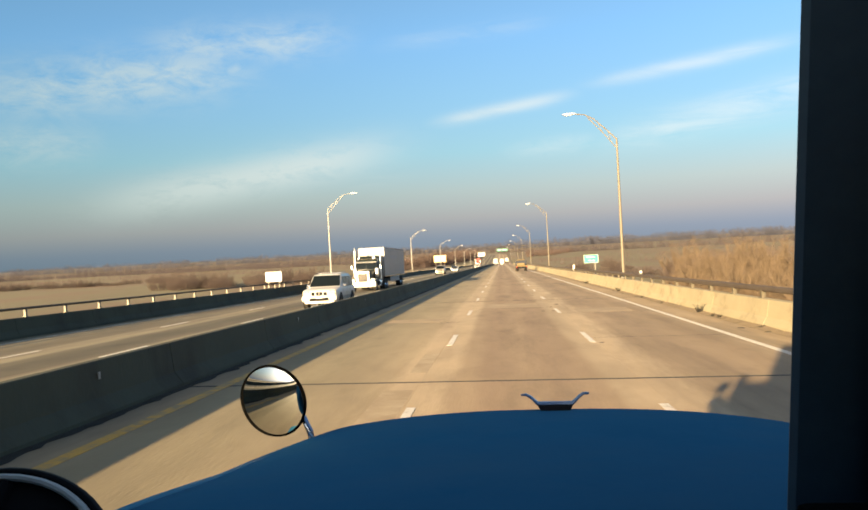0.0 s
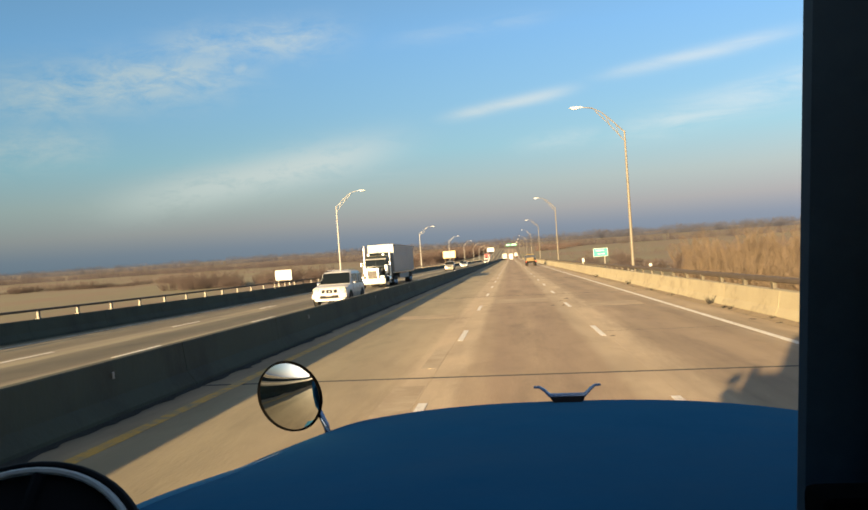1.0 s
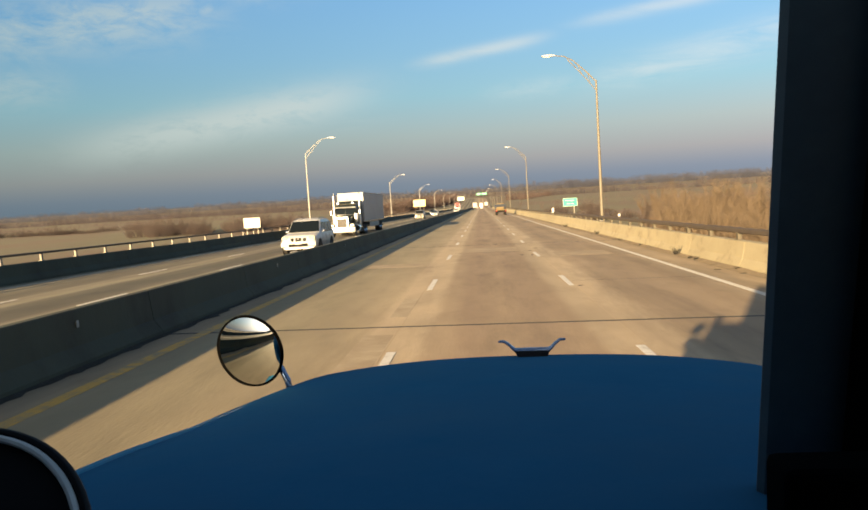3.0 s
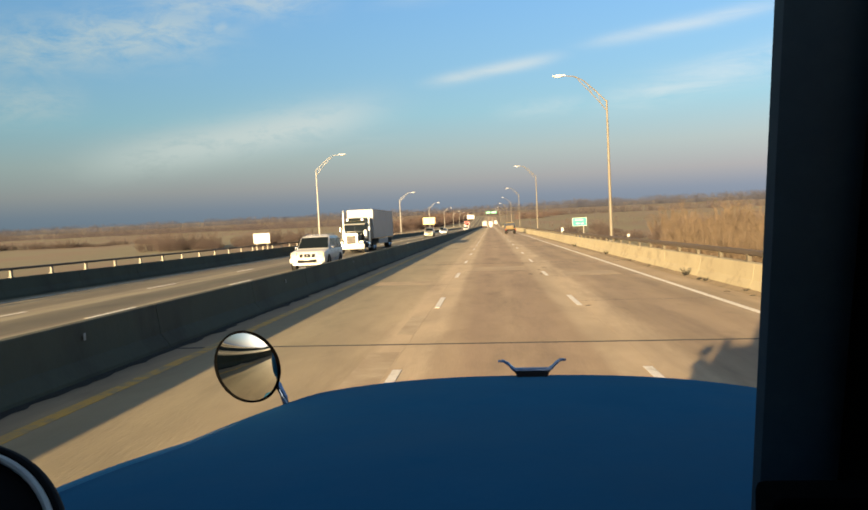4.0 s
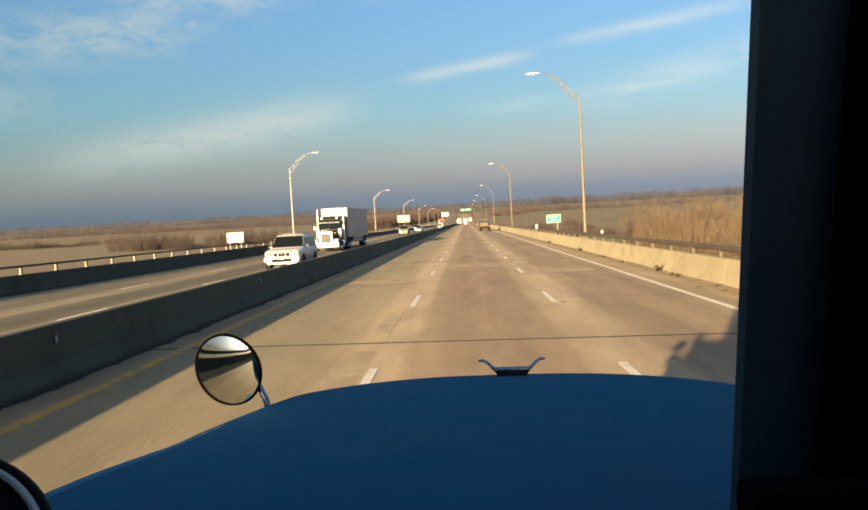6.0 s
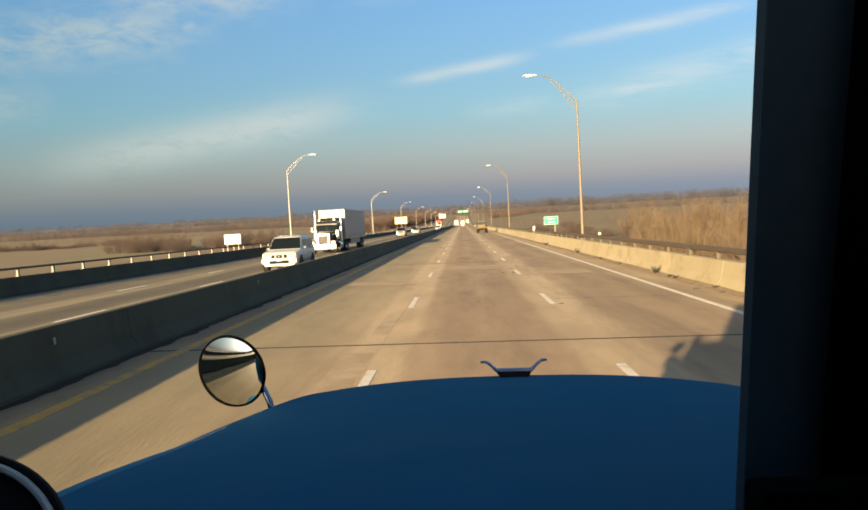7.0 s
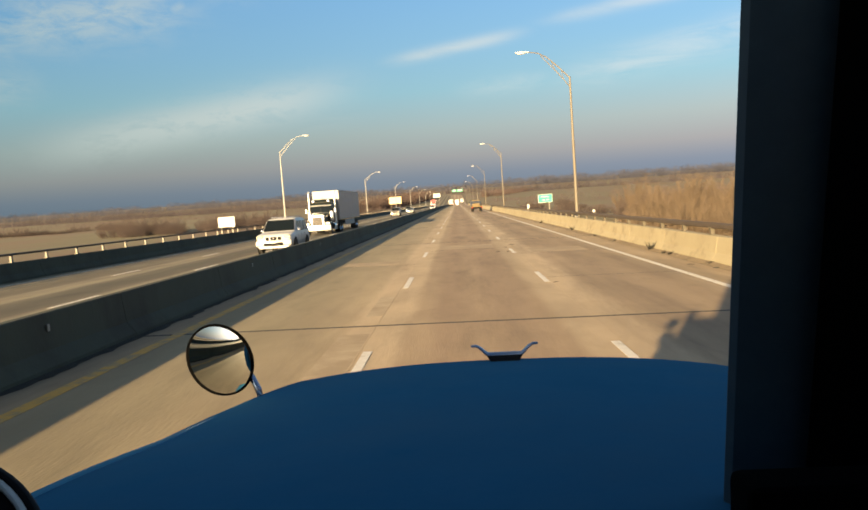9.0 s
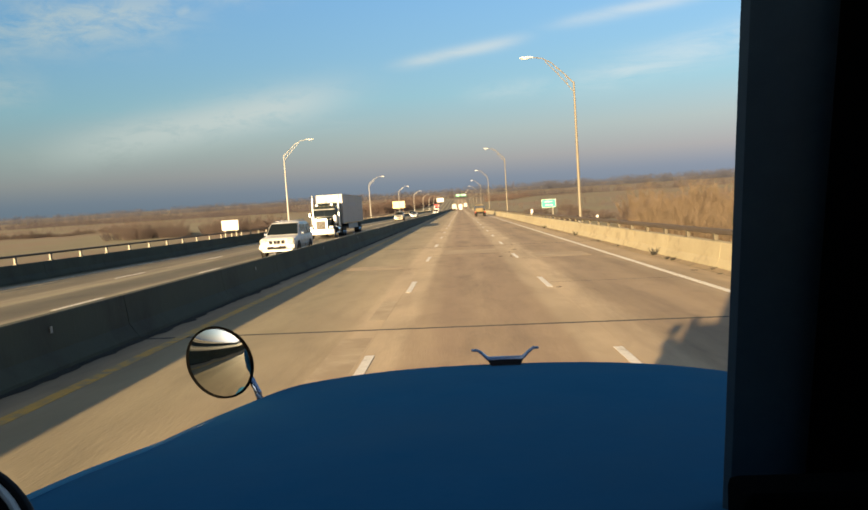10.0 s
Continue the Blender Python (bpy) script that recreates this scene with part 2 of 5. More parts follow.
PALE_PATCH = material("pale_repair_concrete", (0.52, 0.415, 0.275), (0.40, 0.315, 0.205), 0.88, scale=1.4, fine=25, bump=0.2, dirt=(0.34, 0.26, 0.165), dirt_scale=0.9, dirt_cut=(0.40, 0.60))
DARK_PATCH = material("dark_repair_concrete", (0.36, 0.275, 0.18), (0.30, 0.228, 0.15), 0.88, scale=1.2, fine=25, bump=0.2, dirt=(0.42, 0.32, 0.20), dirt_scale=0.8, dirt_cut=(0.42, 0.62))
JOINT = material("joint_filler", (0.05, 0.045, 0.04), (0.03, 0.027, 0.025), 0.9)
# near-black base: shade on the walls' road faces put into the colour
SHADED_CONCRETE = material("shaded_wall_concrete", (0.056, 0.063, 0.042), (0.042, 0.048, 0.033), 0.9, scale=0.5, stretch=(1, 0.8, 0.5), bump=0.4, fine=18,
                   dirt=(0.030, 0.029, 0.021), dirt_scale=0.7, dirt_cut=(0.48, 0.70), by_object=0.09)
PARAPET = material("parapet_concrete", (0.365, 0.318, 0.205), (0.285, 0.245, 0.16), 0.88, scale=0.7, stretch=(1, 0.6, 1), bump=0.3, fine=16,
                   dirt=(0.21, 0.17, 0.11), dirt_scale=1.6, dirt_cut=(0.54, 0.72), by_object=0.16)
SAND = material("drifted_sand", (0.27, 0.205, 0.125), (0.18, 0.135, 0.085), 0.95, scale=1.5, fine=40, bump=0.4, dirt=(0.09, 0.07, 0.045), dirt_scale=1.2, dirt_cut=(0.52, 0.68))
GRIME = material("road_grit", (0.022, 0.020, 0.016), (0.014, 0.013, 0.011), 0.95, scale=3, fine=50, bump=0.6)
WHITE_LINE = material("white_road_paint", (0.78, 0.74, 0.66), (0.62, 0.58, 0.5), 0.7, scale=5, dirt=(0.42, 0.37, 0.3), dirt_scale=7, dirt_cut=(0.55, 0.7))
YELLOW_LINE = material("yellow_road_paint", (0.66, 0.36, 0.055), (0.52, 0.31, 0.07), 0.75, scale=3, dirt=(0.30, 0.24, 0.14), dirt_scale=4, dirt_cut=(0.42, 0.64))
STEEL_RAIL = material("weathered_rail", (0.10, 0.078, 0.058), (0.065, 0.05, 0.04), 0.7, 0.2, scale=2, bump=0.1)
POST = material("galvanised_post", (0.16, 0.15, 0.125), (0.12, 0.112, 0.095), 0.5, 0.3, scale=6)
DARK_POST = material("tarnished_post", (0.10, 0.086, 0.060), (0.070, 0.060, 0.042), 0.7, 0.1, scale=6)
POLE = material("lamp_pole_aluminium", (0.155, 0.136, 0.102), (0.12, 0.106, 0.082), 0.6, 0.1, scale=3)
# paler copy of the pole metal: sunlight put into the colour
SUNLIT_POLE = material("sunlit_lamp_pole", (0.30, 0.295, 0.275), (0.24, 0.235, 0.22), 0.5, 0.1, scale=3)
TRUSS_STEEL = material("bridge_steel", (0.22, 0.23, 0.22), (0.15, 0.15, 0.14), 0.6, 0.3, scale=2, bump=0.1)
MARKER_GREY = material("scuffed_reflector", (0.26, 0.27, 0.26), (0.20, 0.21, 0.20), 0.5)
LAMP_HEAD = glossy("lamp_housing", (0.6, 0.59, 0.56), 0.4, 0.1)
LENS = glossy("lamp_lens", (0.75, 0.74, 0.70), 0.15)
FIELD = material("dry_field", (0.172, 0.149, 0.080), (0.128, 0.110, 0.060), 0.95, scale=0.012, stretch=(1, 0.5, 1), fine=0.5,
                 dirt=(0.155, 0.105, 0.064), dirt_scale=0.016, dirt_cut=(0.44, 0.60), bump=0.5)
TWIG = material("willow_twigs", (0.135, 0.097, 0.062), (0.085, 0.063, 0.044), 0.9, scale=0.3, fine=3)
TWIG_DARK = material("bare_scrub", (0.078, 0.056, 0.050), (0.052, 0.040, 0.038), 0.9, scale=0.2, fine=2)
ROAD_WOOD = material("reddish_bare_trees", (0.085, 0.056, 0.046), (0.060, 0.043, 0.040), 0.95, scale=0.05, fine=0.6)
# distance haze put into these two woods' colours, bluest in the second
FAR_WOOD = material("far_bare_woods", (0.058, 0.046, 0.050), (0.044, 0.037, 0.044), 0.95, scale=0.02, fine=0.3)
HAZED_WOOD = material("haze_blue_woods", (0.052, 0.054, 0.078), (0.042, 0.046, 0.068), 0.95, scale=0.01, fine=0.2)
BLUE = material("blue_truck_paint", (0.041, 0.172, 0.300), (0.033, 0.154, 0.272), 0.6, scale=3, fine=60, coat=0.0, spec=0.0, dirt=(0.062, 0.166, 0.262), dirt_scale=1.3, dirt_cut=(0.42, 0.75))
# lighter than the hood paint: the edge's sky highlight is in this colour
BLUE_HIGHLIGHT = material("blue_edge_highlight", (0.03, 0.235, 0.37), (0.02, 0.21, 0.34), 0.4, scale=3, fine=60, spec=0.25)
DARK_CHROME = glossy("dark_ornament_metal", (0.03, 0.035, 0.045), 0.22, 0.3, 0.3)
POLISHED = glossy("polished_metal", (0.70, 0.69, 0.66), 0.35, 0.6)
GRILLE_BAR = glossy("dull_grille_metal", (0.075, 0.058, 0.040), 0.5, 0.2)
CHROME = glossy("chrome", (0.85, 0.85, 0.86), 0.08, 1.0)
MIRROR = glossy("mirror_glass", (0.50, 0.53, 0.55), 0.01, 1.0)
BLACK = material("black_trim", (0.006, 0.006, 0.007), (0.004, 0.004, 0.005), 0.7, scale=30, spec=0.2)
RIM_BLACK = glossy("matt_black_rim", (0.002, 0.002, 0.002), 0.9, 0.0, 0.0, 0.02)
CAB_TRIM = material("dark_cab_trim", (0.062, 0.092, 0.112), (0.052, 0.076, 0.094), 0.6, scale=20, spec=0.3)
RUBBER = material("tyre_rubber", (0.02, 0.019, 0.018), (0.013, 0.013, 0.013), 0.85, scale=12)
GREY_RIM = material("grey_wheel_rim_cover", (0.85, 0.84, 0.78), (0.75, 0.74, 0.68), 0.4, scale=30)
GLASS_DARK = glossy("tinted_glass", (0.006, 0.009, 0.012), 0.06, 0.0, 0.0, 0.07)
WHITE_CAR = glossy("white_car_paint", (0.40, 0.40, 0.40), 0.35, 0.0, 0.3)
SILVER = glossy("silver_car_paint", (0.45, 0.47, 0.48), 0.3, 0.6, 0.5)
DARK_CAR = glossy("dark_green_car_paint", (0.012, 0.017, 0.017), 0.35, 0.0, 0.15, 0.3)
DARK_RIM = glossy("grey_alloy_rim", (0.10, 0.10, 0.10), 0.55, 0.3)
# chrome raised to a bluish tone: its highlight put into the colour
ORNAMENT = glossy("highlight_tinted_chrome", (0.24, 0.30, 0.40), 0.22, 0.8)
FADED = material("faded_pale_lettering", (0.33, 0.34, 0.36), (0.29, 0.30, 0.32), 0.5)
AMBER_LENS = glossy("clouded_headlight_lens", (0.36, 0.33, 0.24), 0.2, 0.1, 0.3)
TAN_CAR = glossy("tan_car_paint", (0.34, 0.31, 0.26), 0.3, 0.5, 0.5)
WHITE_PANEL = material("white_trailer_panel", (0.33, 0.325, 0.32), (0.29, 0.285, 0.28), 0.45, scale=0.5, dirt=(0.24, 0.235, 0.225), dirt_scale=0.6, dirt_cut=(0.55, 0.8))
RED_PANEL = material("red_truck_panel", (0.50, 0.03, 0.025), (0.4, 0.025, 0.02), 0.4)
ORANGE = material("amber_truck_paint", (0.17, 0.115, 0.038), (0.10, 0.07, 0.028), 0.6)
LIGHT_LENS = glossy("headlight_lens", (0.85, 0.84, 0.78), 0.1, 0.3, 0.5)
TAIL = glossy("tail_lamp_red", (0.4, 0.01, 0.01), 0.25)
SIGN_GREEN = material("green_sign_sheet", (0.01, 0.34, 0.22), (0.012, 0.30, 0.19), 0.45)
SIGN_WHITE = material("white_sign_sheet", (0.48, 0.48, 0.46), (0.42, 0.42, 0.40), 0.5)
SIGN_CREAM = material("cream_billboard_face", (0.74, 0.60, 0.30), (0.66, 0.52, 0.26), 0.6, scale=1.5)
LETTER_GREY = glossy("grey_lettering", (0.12, 0.13, 0.15), 0.5)
WOOD = material("weathered_timber", (0.25, 0.19, 0.13), (0.17, 0.13, 0.09), 0.85)


# ---------------------------------------------------------------- mesh helpers
def mesh_object(name, bm, mat, smooth=False, slots=()):
    me = bpy.data.meshes.new(name)
    bmesh.ops.recalc_face_normals(bm, faces=bm.faces)
    bm.to_mesh(me)
    bm.free()
    for m in (mat, *slots):
        me.materials.append(m)
    if smooth:
        for p in me.polygons:
            p.use_smooth = True
        me.set_sharp_from_angle(angle=radians(38))
    return new(name, me)


def part(name, bm, mat, parent, label="", smooth=False):
    ob = mesh_object(name, bm, mat, smooth)
    ob.parent = parent
    return tagged(ob, label)


def empty(name, m, label, category, group="", kind=""):
    ob = new(name)
    ob.matrix_world = m
    return tagged(ob, label, category, group, kind)


def box(x0, x1, y0, y1, z0, z1, bevel=0.0, bm=None, segments=2):
    b = bmesh.new()
    bmesh.ops.create_cube(b, size=1, matrix=Matrix.Translation(((x0 + x1) / 2, (y0 + y1) / 2, (z0 + z1) / 2))
                          @ Matrix.Diagonal((x1 - x0, y1 - y0, z1 - z0, 1)))
    if bevel:
        bmesh.ops.bevel(b, geom=b.edges[:], offset=bevel, segments=segments, profile=0.5, affect="EDGES")
    return join(bm, b) if bm else b


def join(bm, other):
    """Adds other's mesh to bm."""
    me = bpy.data.meshes.new("tmp")
    other.to_mesh(me)
    other.free()
    bm.from_mesh(me)
    bpy.data.meshes.remove(me)
    return bm


def loft(sections, closed=True, caps=True, bm=None):
    """Skin through rings of points of equal count."""
    bm = bm or bmesh.new()
    rings = [[bm.verts.new(p) for p in s] for s in sections]
    n = len(rings[0])
    for a, b in zip(rings, rings[1:]):
        for i in range(n if closed else n - 1):
            j = (i + 1) % n
            bm.faces.new((a[i], a[j], b[j], b[i]))
    if caps and closed:
        bm.faces.new(rings[0])
        bm.faces.new(rings[-1])
    return bm


def tube(points, radii, sides=10, bm=None):
    """A round bar along points."""
    pts = [Vector(p) for p in points]
    if isinstance(radii, (int, float)):
        radii = [radii] * len(pts)
    rings = []
    for i, p in enumerate(pts):
        d = (pts[min(i + 1, len(pts) - 1)] - pts[max(i - 1, 0)]).normalized()
        side = d.cross(Vector((0.02, 0.05, 1)) if abs(d.z) < 0.95 else Vector((0, 1, 0))).normalized()
        up = side.cross(d)
        rings.append([p + (side * math.cos(a) + up * math.sin(a)) * radii[i]
                      for a in (math.tau * k / sides for k in range(sides))])
    return loft(rings, bm=bm)


def lathe(profile, axis="x", sides=28, centre=(0, 0, 0), bm=None):
    """Turns (radius, offset) pairs round an axis; the ring closes on itself."""
    rings = []
    for k in range(sides):
        a = math.tau * k / sides
        ring = []
        for r, o in profile:
            c, s = r * math.cos(a), r * math.sin(a)
            v = {"x": (o, c, s), "y": (c, o, s), "z": (c, s, o)}[axis]
            ring.append(Vector(v) + Vector(centre))
        rings.append(ring)
    return loft(rings + [rings[0]], closed=True, caps=False, bm=bm)


def plate(corners, thick, bm=None):
    """A flat panel with thickness, from its outline."""
    pts = [Vector(c) for c in corners]
    nrm = (pts[1] - pts[0]).cross(pts[2] - pts[0]).normalized() * thick
    return loft([pts, [p + nrm for p in pts]], bm=bm)


# ---------------------------------------------------------------- land
def land():
    xs = [-4000, -1800, -900, -500, -300, -200, -140, -100, -70, -55, -45, -37, -29, -22, -20.3, 8.9, 10.5, 17, 24, 31, 40, 55, 75, 100, 140, 200, 300, 500, 900, 1800, 4000]
    ys = [-1500, -600, -300, -150, -60, 0, 40, 80, 120, 160, 200, 240, 300, 360, 420, 480, 530, 560, 585, 600, 615, 660, 760, 950, 1200, 1600, 2200, 3000, 4500]
    bm = bmesh.new()
    grid = []
    for y in ys:
        row = []
        for x in xs:
            top = deck(y) - 0.45 + fall(max(-20.0, min(10.0, x)))
            out = max(0.0, x - 10.5, -22 - x)
            z = max(LAND, top - out / 2.0)
            if out > 45:
                z = LAND + 0.35 * noise.noise(Vector((x * 0.01, y * 0.008, 0)))
            row.append(bm.verts.new((x, y, z)))
        grid.append(row)
    for a, b in zip(grid, grid[1:]):
        for i in range(len(xs) - 1):
            bm.faces.new((a[i], a[i + 1], b[i + 1], b[i]))
    ob = mesh_object("ground", bm, FIELD, True)
    return tagged(ob, "flat dry winter farmland of tan stubble", "field", kind="structure")


land()


# ---------------------------------------------------------------- roadway
def strip(x0, x1, y0, y1, up, thick=0.0, step=30.0):
    """A strip of roadway between two lengths; up lies above the deck."""
    n = max(1, int((y1 - y0) / step))
    secs = []
    for k in range(n + 1):
        y = y0 + (y1 - y0) * k / n
        z0, z1 = deck(y) + fall(x0) + up, deck(y) + fall(x1) + up
        dx = bend(y)
        secs.append([(x0 + dx, y, z0), (x1 + dx, y, z1), (x1 + dx, y, z1 - thick), (x0 + dx, y, z0 - thick)])
    return loft(secs)


road = empty("road", Matrix(), "three-lane worn concrete bridge roadway with dashed lane lines", "road", kind="structure")
far_road = empty("road", Matrix(), "oncoming concrete carriageway beyond the median barrier", "road", kind="structure")
BAY, FIRST = 30.0, 14.8
bays = [FIRST + BAY * k for k in range(-5, 14)]
for k, y in enumerate(bays):
    for x0, x1, mat in ((MEDIAN, DASH_A - 0.12, CONCRETE), (DASH_A - 0.116, DASH_B + 0.1, CONCRETE), (DASH_B + 0.103, EDGE + 0.25, CONCRETE),
                        (EDGE + 0.253, WALL_R + 0.3, CONCRETE)):
        part("slab", strip(x0, x1, y + 0.045, y + BAY - 0.045, 0.0, 0.35, 5.0), mat, road)
    part("joint", strip(MEDIAN, WALL_R + 0.3, y - 0.06, y + 0.06, 0.003, 0.2), JOINT, road, "dark rubber expansion joint")
part("joint", strip(MEDIAN, WALL_R + 0.3, bays[0], bays[-1] + BAY, -0.03, 0.3, 5.0), JOINT, road)
part("slab", strip(MEDIAN, WALL_R + 0.3, bays[-1] + BAY, 1900, 0.0, 0.35, 15.0), CONCRETE, road)
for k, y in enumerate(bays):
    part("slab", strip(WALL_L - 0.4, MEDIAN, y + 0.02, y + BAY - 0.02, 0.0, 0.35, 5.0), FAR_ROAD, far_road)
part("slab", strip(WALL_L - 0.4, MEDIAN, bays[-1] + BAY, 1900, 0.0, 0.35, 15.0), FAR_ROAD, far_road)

# sawn seams across single lanes, and repair patches a little paler or darker than the slab
for x0, x1, y in ((MEDIAN + 0.8, DASH_A - 0.15, 29.6), (DASH_A + 0.1, DASH_B - 0.1, 37.5), (DASH_B + 0.15, EDGE, 33.2), (MEDIAN + 0.8, DASH_A - 0.15, 52.0), (DASH_A + 0.1, EDGE, 61.0), (DASH_B + 0.15, EDGE, 22.6)):
    part("seam", strip(x0, x1, y, y + 0.035, 0.0012, 0.03), JOINT, road)
for x0, x1, y0, y1, mat in ((-2.15, -1.62, 10.2, 13.9, PALE_PATCH), (-1.95, -1.60, 16.1, 19.4, PALE_PATCH), (-4.4, -2.3, 29.9, 31.6, DARK_PATCH), (3.1, 5.4, 33.4, 36.2, DARK_PATCH), (-0.9, 1.7, 38.0, 41.5, DARK_PATCH)):
    part("patch", strip(x0, x1, y0, y1, 0.0012, 0.03, 1.0), mat, road)

# painted lines
lines = empty("lane_marking", Matrix(), "worn white and yellow painted lane lines on the concrete", "lane marking", kind="structure")
part("edge_line", strip(EDGE - 0.09, EDGE + 0.09, -130, 900, 0.006, 0.004, 6.0), WHITE_LINE, lines)
part("edge_line", strip(YELLOW - 0.11, YELLOW + 0.11, -130, 900, 0.006, 0.004, 6.0), YELLOW_LINE, lines, "faded yellow line")
part("edge_line", strip(FAR_LANES[0] - 0.06, FAR_LANES[0] + 0.06, -60, 900, 0.006, 0.004, 6.0), YELLOW_LINE, lines)
part("edge_line", strip(-18.4, -18.28, -60, 900, 0.006, 0.004, 6.0), WHITE_LINE, lines)
for k in range(-6, 40):
    y = 21.3 + PITCH * k
    for x in (DASH_A, DASH_B, FAR_LANES[1], FAR_LANES[2]):
        part("dash", strip(x - 0.07, x + 0.07, y, y + 3.05, 0.006, 0.004, 3.0), WHITE_LINE, lines)


# ---------------------------------------------------------------- barriers and parapets
def profile_run(profile, x, y0, y1, name, mat, parent, gap=0.012):
    """One precast length of wall with the given (x, z) outline."""
    secs = []
    for y in (y0 + gap, y0 + gap + 0.03, y1 - gap - 0.03, y1 - gap):
        inset = 0.005 if y in (y0 + gap, y1 - gap) else 0.0
        mid = sum(p[0] for p in profile) / len(profile)
        secs.append([(x + mid + (px - mid) * (1 - inset), y, deck(y) + fall(x) + pz * (1 - inset * (pz > 0))) for px, pz in profile])
    return part(name, loft(secs), mat, parent)


JERSEY = [(-0.31, -0.3), (-0.31, 0.08), (-0.15, 0.30), (-0.09, 0.84), (-0.075, 0.86), (0.075, 0.86), (0.09, 0.84), (0.15, 0.30), (0.31, 0.08), (0.31, -0.3)]
median = empty("median_barrier", Matrix(), "weathered grey concrete median barrier in precast lengths, darkened for shade", "barrier", kind="structure")
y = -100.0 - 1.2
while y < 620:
    profile_run(JERSEY, MEDIAN, y, y + 6.1, "segment", SHADED_CONCRETE, median)
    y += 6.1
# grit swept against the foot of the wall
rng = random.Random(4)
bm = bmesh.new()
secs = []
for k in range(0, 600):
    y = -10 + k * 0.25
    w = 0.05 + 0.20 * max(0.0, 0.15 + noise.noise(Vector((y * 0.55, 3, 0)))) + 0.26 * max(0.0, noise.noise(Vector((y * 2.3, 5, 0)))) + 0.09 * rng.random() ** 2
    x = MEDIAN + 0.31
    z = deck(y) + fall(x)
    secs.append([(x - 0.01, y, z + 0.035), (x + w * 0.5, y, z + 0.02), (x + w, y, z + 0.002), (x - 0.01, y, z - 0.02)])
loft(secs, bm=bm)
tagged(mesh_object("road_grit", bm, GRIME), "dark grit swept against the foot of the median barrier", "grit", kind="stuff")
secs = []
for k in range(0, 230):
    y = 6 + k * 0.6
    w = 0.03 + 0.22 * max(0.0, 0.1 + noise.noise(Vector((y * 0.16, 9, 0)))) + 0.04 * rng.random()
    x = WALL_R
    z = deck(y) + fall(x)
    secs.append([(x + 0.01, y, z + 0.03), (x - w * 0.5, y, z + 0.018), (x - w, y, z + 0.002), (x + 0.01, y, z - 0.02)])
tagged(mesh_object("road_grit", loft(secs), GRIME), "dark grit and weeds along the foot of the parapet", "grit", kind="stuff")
secs = []
for k in range(0, 300):
    y = 4 + k * 0.5
    w = 0.34 + 0.22 * noise.noise(Vector((y * 0.22, 14, 0))) + 0.07 * rng.random()
    x = WALL_R
    z = deck(y) + fall(x)
    secs.append([(x + 0.03, y, z + 0.075 + 0.03 * noise.noise(Vector((y * 0.6, 2, 0)))), (x - w * 0.4, y, z + 0.02), (x - w, y, z + 0.003), (x + 0.03, y, z - 0.02)])
tagged(mesh_object("sand_drift", loft(secs), SAND, True), "tan sand drifted along the foot of the parapet", "sand", kind="stuff")


marker = empty("barrier_marker", Matrix(), "small pale reflector bolted to the median barrier", "reflector", "median reflectors")
part("plate", box(0.0, 0.018, -0.03, 0.03, 0.0, 0.11, 0.006), MARKER_GREY, marker)
part("bracket", box(-0.03, 0.0, -0.02, 0.02, 0.02, 0.08, 0.004), DARK_POST, marker)
for k in range(0, 9):
    y = 11.9 + 12.2 * k
    m = pose(MEDIAN + 0.135, y, deck(y) + fall(MEDIAN) + 0.58)
    if k:
        copy_thing(marker, m)
    else:
        marker.matrix_world = m


def rail_wall(x, side, y0, y1, label, mat, post_mat, rise, half):
    """Concrete parapet with a pipe rail on short posts; side is +1 where the roadway lies to its left."""
    wall = empty("parapet", Matrix(), label, "parapet", "bridge parapets", "structure")
    shape = [(0.0, -0.7), (0.0, 0.10), (0.13, 0.32), (0.2, 0.80), (0.22, 0.82), (0.46, 0.82), (0.48, 0.80), (0.48, -0.7)]
    shape = [(px * side, pz) for px, pz in shape]
    y = y0
    while y < y1:
        profile_run(shape, x, y, y + 6.1, "segment", mat, wall, 0.01)
        y += 6.1
    post_mesh = None
    y = y0 + 1.0
    px = x + 0.36 * side
    while y < y1:
        if post_mesh is None:
            bm = box(-0.05, 0.05, -0.07, 0.07, -0.02, 0.23, 0.012)
            box(-0.09, 0.09, -0.11, 0.11, -0.02, 0.015, 0.004, bm)
            box(-0.08, 0.08, -0.06, 0.06, 0.20, 0.245, 0.01, bm)
            ob = part("post", bm, post_mat, wall)
            post_mesh = ob.data
        else:
            ob = new("post", post_mesh)
            ob.parent = wall
        ob.location = (px, y, deck(y) + fall(x) + 0.82)
        ob.scale = (1.25 if side > 0 else 1.0, 1.25 if side > 0 else 1.0, (rise - half) / 0.2)
        y += 3.05
    y = y0
    while y < y1:
        ye = min(y + 12.2, y1)
        pts = [(px, y + 0.01 + (ye - y - 0.02) * k / 3, deck(y + (ye - y) * k / 3) + fall(x) + 0.82 + rise) for k in range(4)]
        secs = [[(qx + sx * 0.085, qy, qz + sz * half) for sx, sz in ((-1, -0.6), (-1, 0.6), (-0.6, 1), (0.6, 1), (1, 0.6), (1, -0.6), (0.6, -1), (-0.6, -1))] for qx, qy, qz in pts]
        part("rail", loft(secs), STEEL_RAIL, wall, "dark weathered metal rail")
        y = ye
    return wall


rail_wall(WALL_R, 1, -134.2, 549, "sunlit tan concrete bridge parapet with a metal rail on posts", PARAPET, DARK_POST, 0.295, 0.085)
